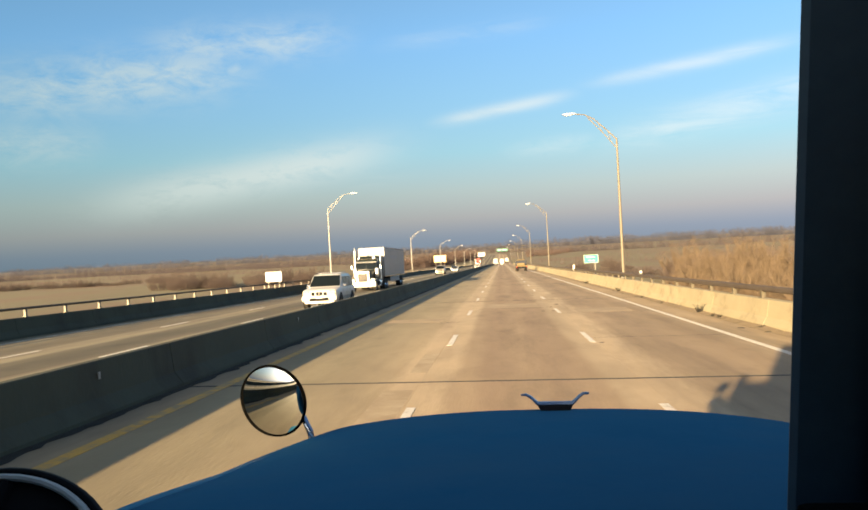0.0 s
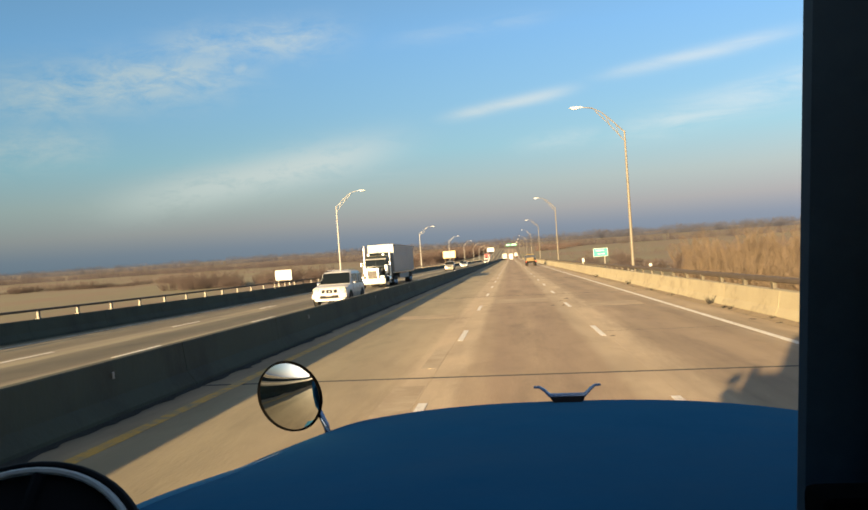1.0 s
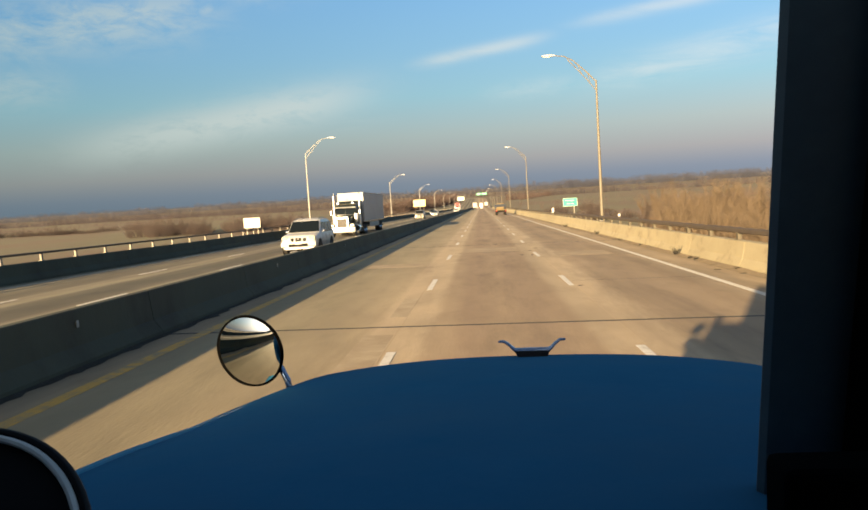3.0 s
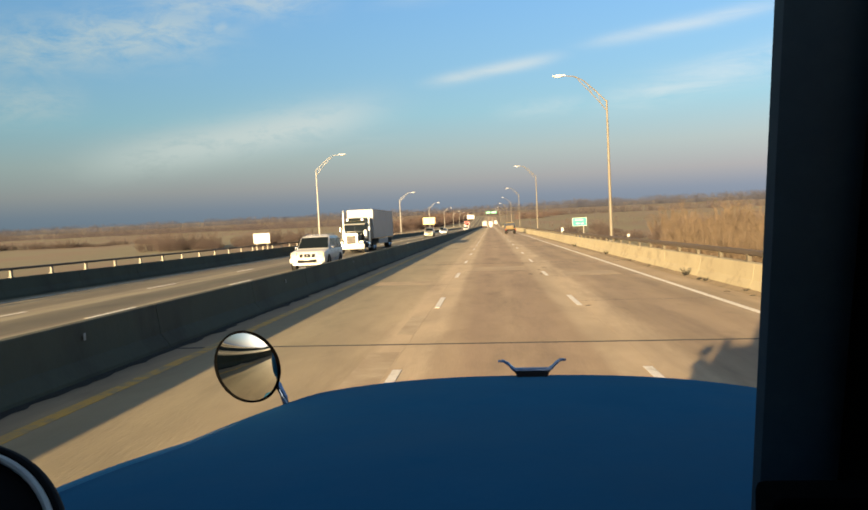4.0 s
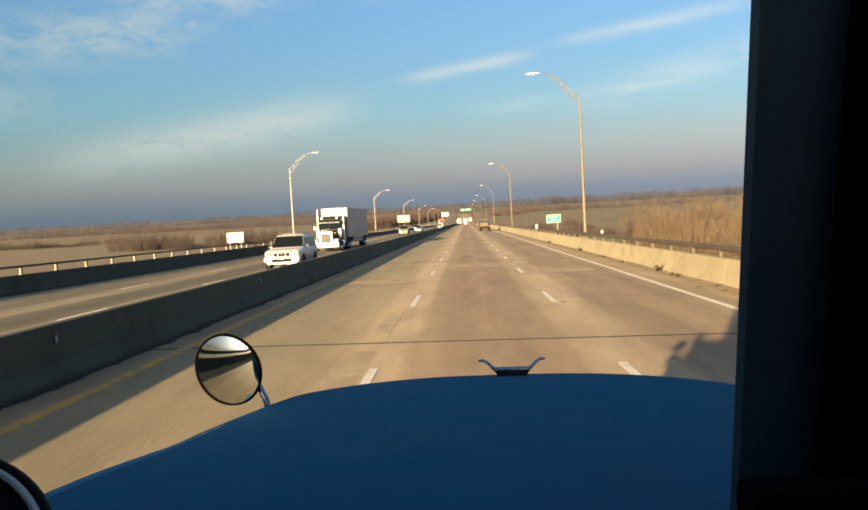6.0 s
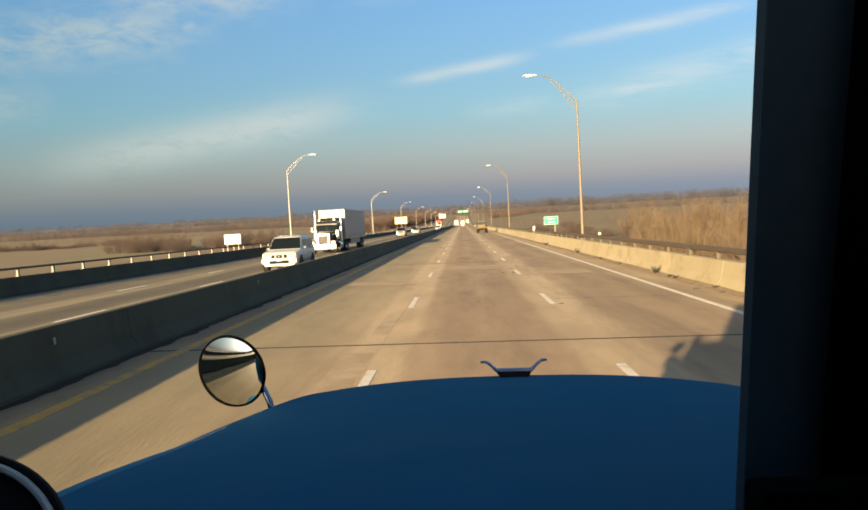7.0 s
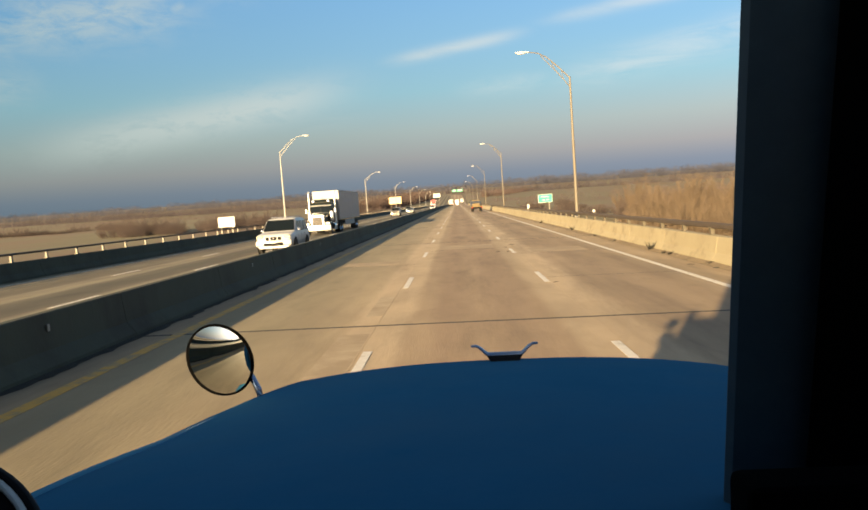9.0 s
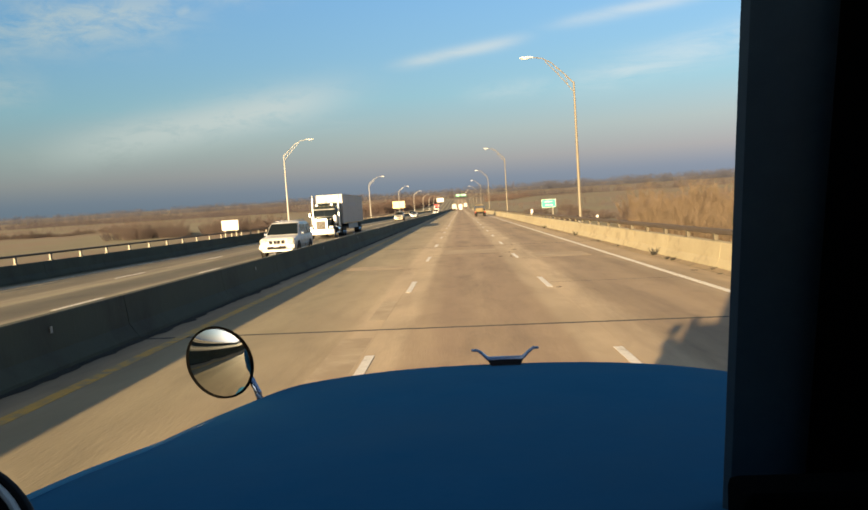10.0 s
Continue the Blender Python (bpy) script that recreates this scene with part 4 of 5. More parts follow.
willow = [twigs(46, (0, 0, 0), (2.7, 2.5, 10.0), 20 + k, 0.6, 0.042, 95, 0.55) for k in range(5)]
rng = random.Random(8)
for k in range(52):
    y = 70 + (k % 26) * 5.8 + rng.uniform(-2, 2)
    x = max(31.0, 0.175 * y + 6) + (k // 26) * 12 + rng.uniform(-1, 9)
    s = rng.choice((rng.uniform(0.35, 0.6), rng.uniform(0.6, 0.8), rng.uniform(0.9, 1.12)))
    thicket("willow_thicket", willow[k % 5], TWIG, pose(x * AFAR, y * AFAR, LAND - 0.2, 0, 0, rng.uniform(0, 360)) @ Matrix.Diagonal((0.6 + 0.8 * s, 0.6 + 0.8 * s, s * AFAR, 1)),
            "tall leafless tan willow thicket in the low land beside the bridge", "thicket", "willow thickets")
scrub = [twigs(150, (0, 0, 0), (6.5, 5, 6.2), 40 + k, 0.7, 0.05, 26, 1.2) for k in range(3)]
for k in range(74):
    if 14 <= k < 44 and k % 2:
        continue
    if k < 14:                       # a loose hedge out in the field
        x, y = -190 - 7.5 * k + rng.uniform(-6, 6), 430 + rng.uniform(-10, 10)
        s = rng.uniform(0.3, 0.95)
    elif k < 44:                     # the darker copse further along
        x, y = -72 - 2.4 * (k - 14) + rng.uniform(-3, 3), 320 + rng.uniform(-14, 14)
        s = rng.uniform(0.7, 1.4)
    elif k < 58:                     # scrub on the other side
        x, y = 70 + 5.5 * (k - 44) + rng.uniform(-5, 5), 270 + rng.uniform(-20, 40)
        s = rng.uniform(0.5, 0.95)
    else:                            # dark clump behind the willows
        x, y = 46 + 1.6 * (k - 58) + rng.uniform(-3, 3), 195 + rng.uniform(-10, 10)
        s = rng.uniform(0.9, 1.25)
    thicket("bare_scrub", scrub[k % 3], TWIG_DARK, pose(x * AFAR, y * AFAR, LAND - 0.2, 0, 0, rng.uniform(0, 360)) @ Matrix.Diagonal((AFAR, AFAR, s * AFAR, 1)),
            "low dark leafless scrub in the tan field", "bush", "field scrub")
for k in range(30):                  # reddish brush close along both sides of the embankment
    x, y = (rng.uniform(26, 72), rng.uniform(190, 330)) if k % 3 else (-rng.uniform(34, 56), rng.uniform(290, 420))
    s = rng.uniform(0.35, 0.8)
    thicket("bare_scrub", scrub[k % 3], TWIG_DARK, pose(x * AFAR, y * AFAR, LAND - 0.2, 0, 0, rng.uniform(0, 360)) @ Matrix.Diagonal((1, 1, s * AFAR, 1)),
            "reddish leafless brush beside the road embankment", "bush", "field scrub")


def wood_line(seed, path, depth, height, count, mat, label, grain=0.9):
    """A far belt of bare trees along a line of places: thin trunks under crowns of many loose twig clumps."""
    r = random.Random(seed)
    path, depth, height = [(px * AFAR, py * AFAR) for px, py in path], depth * AFAR, height * AFAR
    verts, faces = [], []
    for _ in range(count):
        u = r.random() * (len(path) - 1)
        i = int(u)
        a, b = path[i], path[i + 1]
        x = a[0] + (b[0] - a[0]) * (u - i) + r.uniform(-depth, depth)
        y = a[1] + (b[1] - a[1]) * (u - i) + r.uniform(-depth, depth)
        h = height * r.uniform(0.4 if height < 20 else 0.72, 1.0) * (0.8 + 0.45 * noise.noise(Vector((x * 0.015, y * 0.015, seed))))
        w = 0.018 * h
        k = len(verts)
        verts.extend([(x - w, y, LAND - 0.5), (x + w, y, LAND - 0.5), (x, y + w, LAND - 0.5), (x, y, LAND + h * 0.8)])
        faces.extend([(k, k + 1, k + 3), (k + 1, k + 2, k + 3), (k + 2, k, k + 3)])
        for _ in range(44):
            q = Vector((r.gauss(0, 0.17), r.gauss(0, 0.17), 0)) * h
            q += Vector((x, y, LAND + h * (r.uniform(0.05, 1.0) - 0.25 * (q.x * q.x + q.y * q.y) / (h * h * 0.05) * 0.3)))
            d = Vector((r.gauss(0, 0.8), r.gauss(0, 0.8), r.gauss(0.5, 0.6))).normalized() * h * 0.07 * grain * r.uniform(0.6, 1.5)
            e = d.cross(Vector((r.gauss(0, 1), r.gauss(0, 1), r.gauss(0, 1)))).normalized() * h * 0.022 * r.uniform(0.5, 1.4)
            k = len(verts)
            verts.extend([q - d, q + e, q + d, q - e])
            faces.append((k, k + 1, k + 2, k + 3))
    me = bpy.data.meshes.new("far_woods")
    me.from_pydata(verts, [], faces)
    me.materials.append(mat)
    return tagged(new("far_woods", me), label, "woods", kind="stuff")


wood_line(1, [(-560, 720), (-420, 800), (-260, 760), (-120, 720)], 40, 8.0, 2800, FAR_WOOD, "far belt of bare grey-brown trees beyond the field")
wood_line(2, [(-1500, 1100), (-900, 1300), (-400, 1400), (0, 1500)], 80, 15, 3000, HAZED_WOOD, "far woods on the flat horizon, haze in their colour")
wood_line(3, [(-66, 420), (-44, 480), (-34, 560), (-30, 640), (-28, 760)], 9, 10.0, 1400, ROAD_WOOD, "reddish bare trees beside the road far ahead")
wood_line(9, [(28, 620), (44, 700), (70, 780)], 10, 6.0, 420, ROAD_WOOD, "low reddish trees beyond the parapet far ahead")
wood_line(6, [(70, 400), (170, 430), (300, 400), (420, 380)], 55, 4.6, 1300, TWIG_DARK, "low reddish brush scattered over the field")
wood_line(7, [(-150, 560), (-260, 600), (-420, 560)], 60, 4.0, 420, TWIG_DARK, "sparse low brush on the far side of the field")
wood_line(4, [(40, 760), (180, 740), (360, 680), (560, 600)], 30, 9, 1600, FAR_WOOD, "belt of bare trees beyond the far field")
wood_line(8, [(-330, 1130), (-150, 1080), (-20, 1000), (60, 930)], 20, 8.5, 800, FAR_WOOD, "bare trees where the road bends out of sight")
wood_line(5, [(60, 1500), (500, 1400), (900, 1200), (1400, 1000)], 80, 19, 3000, HAZED_WOOD, "far wooded rise on the horizon, haze in its colour")


# ---------------------------------------------------------------- traffic
def wheel_of(thing, x, y, r, width, rim=CHROME):
    s = 1 if x > 0 else -1
    w = part("wheel", lathe([(r * 0.6, -width / 2), (r * 0.93, -width / 2), (r, -width * 0.36), (r, width * 0.36), (r * 0.93, width / 2), (r * 0.6, width / 2)], "x", 24, (x, y, r)), RUBBER, thing, smooth=True)
    part("rim", lathe([(0.03, s * width * 0.30), (r * 0.2, s * width * 0.40), (r * 0.5, s * width * 0.34), (r * 0.62, s * width * 0.46), (r * 0.62, s * width * 0.2), (0.03, s * width * 0.2)], "x", 20, (x, y, r)), rim, w, smooth=True)
    return w


def body_shell(stations, floor_z):
    """Car body: stations are (y, belt half width, belt z, roof half width, roof z)."""
    secs = []
    for y, w, belt, wr, roof in stations:
        half = [(0.0, floor_z), (w * 0.88, floor_z), (w * 0.97, floor_z + 0.12), (w, floor_z + 0.35), (w * 0.985, belt - 0.06), (w * 0.95, belt),
                (wr + (w * 0.95 - wr) * 0.12, belt + (roof - belt) * 0.86), (wr * 0.93, belt + (roof - belt) * 0.97), (wr * 0.5, roof), (0.0, roof + 0.008)]
        ring = [(x, y, z) for x, z in half] + [(-x, y, z) for x, z in half[-2:0:-1]]
        secs.append(ring)
    return loft(secs)


def car(name, label, category, paint, length, width, height, belt, style, rim=CHROME, clear=0.24, r=0.37):
    """A road car whose nose points to -y. style: suv, sedan or pickup."""
    car_ob = empty(name, Matrix(), label, category)
    L, w, h, b = length, width / 2, height, belt
    if style == "suv":
        prof = [(0.0, 0.84, 0.84, 0.62, 0.86), (0.10, 0.93, 0.98, 0.74, 1.01), (0.30, 0.98, b - 0.10, 0.78, b - 0.05), (0.8, 0.995, b - 0.05, 0.82, b + 0.01), (1.45, 1.0, b, 0.86, b + 0.05), (2.18, 1.0, b, 0.80, h - 0.06),
                (2.5, 1.0, b, 0.80, h), (L - 0.9, 1.0, b, 0.80, h), (L - 0.25, 0.99, b, 0.77, h - 0.06), (L - 0.05, 0.96, b - 0.02, 0.74, h - 0.25), (L, 0.9, b - 0.15, 0.72, b - 0.08)]
    elif style == "sedan":
        prof = [(0.0, 0.82, 0.58, 0.6, 0.60), (0.12, 0.93, 0.66, 0.72, 0.70), (0.5, 0.98, 0.78, 0.78, 0.82), (1.35, 1.0, b - 0.02, 0.82, b + 0.03), (2.15, 1.0, b, 0.72, h - 0.04), (2.6, 1.0, b, 0.70, h),
                (3.3, 1.0, b, 0.70, h - 0.03), (4.05, 0.99, b, 0.76, b + 0.08), (L - 0.15, 0.95, b - 0.02, 0.76, b + 0.02), (L, 0.88, 0.7, 0.7, 0.72)]
    else:
        prof = [(0.0, 0.88, 0.72, 0.6, 0.74), (0.1, 0.96, 0.9, 0.75, 0.94), (0.3, 0.98, b - 0.05, 0.8, b), (1.4, 1.0, b, 0.84, b + 0.05), (1.95, 1.0, b, 0.76, h - 0.05), (2.2, 1.0, b, 0.76, h),
                (3.0, 1.0, b, 0.76, h - 0.01), (3.22, 1.0, b, 0.76, b + 0.02), (L - 0.06, 0.99, b, 0.9, b + 0.01), (L, 0.97, b - 0.1, 0.9, b - 0.08)]
    part("body", body_shell([(y, a * w, z, c * w, t) for y, a, z, c, t in prof], clear), paint, car_ob, smooth=True)
    # windows: dark panes set just proud of the shell
    i = {"suv": 4, "sedan": 3, "pickup": 3}[style]
    y0, y1 = prof[i][0], prof[i + 1][0]
    z0, z1 = prof[i][4], prof[i + 1][4]
    a0, a1 = prof[i][3] * w, prof[i + 1][3] * w
    n = Vector((0, -(z1 - z0), y1 - y0)).normalized() * 0.012
    part("windscreen", plate([Vector((-a0 * 0.99, y0 + 0.02, z0 + 0.02)) + n, Vector((a0 * 0.99, y0 + 0.02, z0 + 0.02)) + n,
                              Vector((a1 * 0.92, y1 - 0.06, z1 - 0.04)) + n, Vector((-a1 * 0.92, y1 - 0.06, z1 - 0.04)) + n], 0.006), GLASS_DARK, car_ob)
    spans = {"suv": [(1.72, 2.66), (2.71, 3.58), (3.74, L - 0.36)], "sedan": [(1.85, 2.62), (2.70, 3.5)], "pickup": [(1.85, 2.65), (2.7, 3.1)]}[style]
    roof_w, top = (0.79 * w, h) if style == "suv" else ((0.71 * w, h) if style == "sedan" else (0.76 * w, h))
    for s in (-1, 1):
        for k, (ya, yb) in enumerate(spans):
            def skin(y, f):
                x = w * 0.95 + (roof_w + (w * 0.95 - roof_w) * 0.12 - w * 0.95) * f
                return Vector((s * (x + 0.022), y, b + 0.03 + (top - b - 0.12) * f * 0.86))
            cut = 0.38 if k == 0 else 0.04
            tail = 0.30 if (k == len(spans) - 1 and style != "pickup") else 0.03
            quad = [skin(ya, 0), skin(yb, 0), skin(yb - tail * 0.6, 1), skin(ya + cut, 1)]
            part("side_window", plate(quad if s > 0 else quad[::-1], 0.006), GLASS_DARK, car_ob)
        part("door_mirror", box(s * (w + 0.02) - 0.09, s * (w + 0.02) + 0.09, 1.78, 1.92, b + 0.02, b + 0.18, 0.03), CHROME if style == "suv" else paint, car_ob)
        hz = prof[1][2] - 0.14
        part("headlight", box(s * w * 0.73 - 0.17, s * w * 0.73 + 0.17, 0.0, 0.2, hz - 0.04 * (style == "suv"), hz + 0.17, 0.03), AMBER_LENS if style == "suv" else LIGHT_LENS, car_ob, "clouded headlight")
        part("fog_lamp", box(s * w * 0.72 - 0.07, s * w * 0.72 + 0.07, -0.095, 0.05, clear + 0.19, clear + 0.29, 0.02), LIGHT_LENS, car_ob)
        part("tail_lamp", box(s * w * 0.86 - 0.08, s * w * 0.86 + 0.08, L - 0.08, L + 0.015, b - 0.25, b + 0.05, 0.02), TAIL, car_ob)
        for y in (0.95, L - 1.05):
            wheel_of(car_ob, s * (w - 0.095), y, r, 0.25, rim)
            arch = lathe([(r * 0.5, s * -0.02), (r * 1.11, s * -0.02), (r * 1.11, s * 0.006), (r * 0.5, s * 0.006)], "x", 28, (s * w, y, r))
            part("wheel_arch", arch, BLACK, car_ob)
        if style == "suv":
            for y in (1.66, 2.68, 3.62):
                part("door_seam", box(s * (w - 0.004) - 0.006, s * (w - 0.004) + 0.006, y - 0.003, y + 0.003, clear + 0.16, b - 0.05), LETTER_GREY, car_ob)
            for y in (2.5, 3.44):
                part("door_handle", box(s * (w + 0.012) - 0.012, s * (w + 0.012) + 0.012, y - 0.1, y + 0.06, b - 0.17, b - 0.13, 0.01), CHROME, car_ob)
            part("side_moulding", box(s * (w + 0.004) - 0.012, s * (w + 0.004) + 0.012, 1.45, L - 1.55, clear + 0.32, clear + 0.37, 0.008), paint, car_ob)
        part("sill", box(s * w - 0.05, s * w + 0.02, 1.45, L - 1.55, clear - 0.02, clear + 0.08, 0.015), BLACK if style != "suv" else paint, car_ob)
    gz = prof[1][2] - 0.22
    if style == "suv":
        for x0, x1 in ((-0.42, -0.24), (-0.17, 0.17), (0.24, 0.42)):
            part("grille", box(x0, x1, -0.03, 0.12, gz + 0.0, gz + 0.17, 0.02), BLACK, car_ob, "black grille slot")
        part("grille_bar", box(-0.05, 0.05, -0.045, 0.0, gz + 0.05, gz + 0.13, 0.012), CHROME, car_ob)
    else:
        part("grille", box(-w * 0.5, w * 0.5, -0.02, 0.12, gz - 0.02, gz + 0.22, 0.02), BLACK, car_ob)
        part("grille_bar", box(-w * 0.1, w * 0.1, -0.035, 0.05, gz + 0.06, gz + 0.18, 0.02), CHROME, car_ob)
    part("bumper", box(-w * 0.96, w * 0.96, -0.08, 0.25, clear + 0.12, clear + 0.40, 0.07), paint if style != "pickup" else CHROME, car_ob, smooth=True)
    part("air_intake", box(-w * 0.52, w * 0.52, -0.095, 0.0, clear + 0.14, clear + 0.30, 0.02), BLACK, car_ob)
    part("number_plate", box(-0.15, 0.15, -0.11, -0.09, clear + 0.26, clear + 0.36, 0.004), SIGN_WHITE, car_ob)
    if style == "suv":
        for y in (2.75, 3.55):
            part("cross_bar", tube([(-w * 0.66, y, h + 0.055), (w * 0.66, y, h + 0.055)], 0.018, 8), CHROME, car_ob)
        for s in (-1, 1):
            part("roof_rail", tube([(s * w * 0.66, 2.5, h - 0.01), (s * w * 0.66, 2.65, h + 0.06), (s * w * 0.66, L - 1.0, h + 0.06), (s * w * 0.66, L - 0.8, h - 0.02)], 0.02, 8), DARK_CHROME, car_ob)
    if style == "pickup":
        part("bed_liner", box(-w * 0.85, w * 0.85, 3.3, L - 0.08, b - 0.02, b + 0.022, 0.01), BLACK, car_ob)
    return car_ob


def stand(ob, x, y, turn=0.0):
    """Puts a vehicle on the deck, pitched with it."""
    pitch = 0.0 if y > FLAT else -math.degrees(math.atan(GRADE))
    ob.matrix_world = pose(x, y, deck(y) + fall(x) + 0.006) @ pose(0, 0, 0, pitch, 0, 0) @ pose(0, 0, 0, 0, 0, turn)
    return ob


stand(car("suv", "large white sport utility vehicle with roof rails in the oncoming lane", "car", WHITE_CAR, 5.25, 2.0, 1.88, 1.13, "suv", r=0.41, clear=0.34, rim=DARK_RIM), -9.75, 42.0)
stand(car("sedan", "silver-blue sedan with dark glass in the oncoming lane", "car", SILVER, 4.8, 1.82, 1.44, 0.93, "sedan", r=0.33), -12.6, 215)
stand(car("pickup_truck", "dark green compact pickup truck with chrome bumper, oncoming", "pickup truck", DARK_CAR, 4.9, 1.8, 1.68, 1.05, "pickup", r=0.36), -16.3, 268)
stand(car("sedan", "white sedan driving in the oncoming lane beside the barrier", "car", WHITE_CAR, 4.85, 1.84, 1.46, 0.95, "sedan", r=0.33), -9.2, 300)
stand(car("suv", "tan sport utility vehicle with roof rails, oncoming far off", "car", TAN_CAR, 4.95, 1.95, 1.85, 1.15, "suv", r=0.39), -13.0, 168)
for k, (x, y) in enumerate(((0.4, 520), (-3.3, 600))):
    stand(car("van", "white van seen from behind, far down the road", "van", WHITE_CAR, 5.0, 1.95, 2.0, 1.15, "suv", r=0.36), x, y, 180)


def big_rig(nose_paint, label):
    """A long-nosed tractor with a sleeper and a box trailer; the nose points to -y."""
    rig = empty("semi_truck", Matrix(), label, "truck")
    hoodsecs = []
    for y, w, zt in ((0.28, 0.55, 1.72), (0.34, 0.60, 1.78), (1.6, 0.68, 1.88), (2.35, 0.82, 1.95)):
        hoodsecs.append([(-w, y, 0.95), (-w, y, zt - 0.12), (-w * 0.85, y, zt - 0.02), (0, y, zt), (w * 0.85, y, zt - 0.02), (w, y, zt - 0.12), (w, y, 0.95)])
    part("hood", loft(hoodsecs), nose_paint, rig, smooth=True)
    surround = part("grille_surround", box(-0.62, 0.62, 0.16, 0.30, 0.78, 1.82, 0.05), POLISHED, rig, "bright chrome grille surround")
    part("grille", box(-0.45, 0.45, 0.145, 0.2, 0.85, 1.62, 0.01), DARK_CHROME, surround)
    for k in range(9):
        x = -0.4 + 0.1 * k
        part("grille_bar", box(x - 0.022, x + 0.022, 0.12, 0.17, 0.86, 1.61, 0.006), GRILLE_BAR, surround, "dull gold-grey grille bar")
    part("bumper", box(-1.22, 1.22, -0.05, 0.12, 0.36, 0.86, 0.06), POLISHED, rig, "wide polished bumper", True)
    for s in (-1, 1):
        secs = []
        for k in range(9):
            a = math.pi * 0.95 * k / 8
            y, z = 0.95 - 0.72 * math.cos(a), 0.55 + 0.62 * math.sin(a)
            secs.append([(s * 0.66, y, z), (s * 1.18, y, z - 0.02), (s * 1.22, y, z - 0.1), (s * 1.2, y, z - 0.16), (s * 0.66, y, z - 0.14)])
        part("fender", loft(secs), nose_paint, rig, smooth=True)
        part("headlight", box(s * 0.93 - 0.2, s * 0.93 + 0.2, 0.05, 0.3, 0.90, 1.12, 0.05), LIGHT_LENS, rig)
        wheel_of(rig, s * 1.0, 0.98, 0.52, 0.3)
        part("exhaust_pipe", tube([(s * 1.22, 3.3, 1.0), (s * 1.22, 3.3, 2.2), (s * 1.22, 3.3, 3.80), (s * 1.22, 3.42, 3.98)], [0.1, 0.085, 0.075, 0.075], 12), POLISHED, rig, "tall chrome exhaust pipe", True)
        part("air_cleaner", lathe([(0.01, 1.25), (0.17, 1.27), (0.19, 1.4), (0.19, 1.95), (0.15, 2.08), (0.01, 2.1)], "z", 18, (s * 1.02, 2.2, 0)), POLISHED, rig, smooth=True)
        part("door_mirror", box(s * 1.36 - 0.08, s * 1.36 + 0.08, 2.3, 2.36, 2.0, 2.38, 0.03), POLISHED, rig)
        part("mirror_bracket", tube([(s * 1.05, 2.5, 2.2), (s * 1.36, 2.36, 2.2)], 0.02, 6), CHROME, rig)
        part("fuel_tank", lathe([(0.01, 2.6), (0.30, 2.62), (0.32, 2.7), (0.32, 4.0), (0.30, 4.08), (0.01, 4.1)], "y", 20, (s * 0.95, 0, 0.72)), CHROME, rig, smooth=True)
        part("step", box(s * 1.1 - 0.15, s * 1.1 + 0.15, 2.5, 4.2, 0.40, 0.46, 0.01), CHROME, rig)
        part("side_window", box(s * 1.03 - 0.012, s * 1.03 + 0.012, 2.55, 3.2, 1.95, 2.5, 0.01), GLASS_DARK, rig)
    cabsecs = [[(-w, y, 0.9), (-w, y, z1 - 0.15), (-w * 0.93, y, z1), (w * 0.93, y, z1), (w, y, z1 - 0.15), (w, y, 0.9)]
               for y, w, z1 in ((2.35, 1.0, 1.98), (2.5, 1.02, 2.72), (2.66, 1.03, 2.92), (3.45, 1.06, 3.02), (3.6, 1.12, 3.22), (5.4, 1.12, 3.30), (5.45, 1.1, 3.2))]
    part("cab", loft(cabsecs), DARK_CAR if nose_paint is not RED_PANEL else RED_PANEL, rig, "dark painted cab and sleeper", True)
    for s in (-1, 1):
        part("windscreen", plate([Vector((s * 0.03, 2.31, 2.0)), Vector((s * 0.94, 2.33, 2.0)), Vector((s * 0.92, 2.45, 2.60)), Vector((s * 0.03, 2.43, 2.60))][::-s], 0.02), GLASS_DARK, rig)
    part("visor", plate([Vector((-1.0, 2.26, 2.60)), Vector((1.0, 2.26, 2.60)), Vector((1.0, 2.48, 2.69)), Vector((-1.0, 2.48, 2.69))], 0.02), POLISHED, rig, "thin chrome sun visor")
    for x in (-0.8, -0.4, 0, 0.4, 0.8):
        part("marker_lamp", box(x - 0.06, x + 0.06, 2.62, 2.75, 2.90, 2.98, 0.02), ORANGE, rig)
    for x in (-0.7, 0.7):
        part("horn", lathe([(0.01, 2.55), (0.11, 2.55), (0.09, 2.62), (0.03, 2.8), (0.03, 3.1), (0.01, 3.1)], "y", 14, (x, 0, 3.07)), CHROME, rig, smooth=True)
    part("frame", box(-0.45, 0.45, 2.4, 8.2, 0.62, 0.92, 0.02), BLACK, rig)
    for y in (6.3, 7.55):
        for s in (-1, 1):
            wheel_of(rig, s * 0.92, y, 0.52, 0.55)
    # trailer
    tr = part("trailer", box(-1.29, 1.29, 5.75, 21.4, 1.18, 4.08, 0.03), WHITE_PANEL if nose_paint is not RED_PANEL else RED_PANEL, rig, "white box trailer")
    for s in (-1, 1):
        part("top_rail", box(s * 1.29 - 0.02, s * 1.29 + 0.02, 5.74, 21.42, 4.0, 4.1, 0.008), DARK_CHROME, tr)
        part("bottom_rail", box(s * 1.29 - 0.02, s * 1.29 + 0.02, 5.74, 21.42, 1.16, 1.26, 0.008), DARK_CHROME, tr)
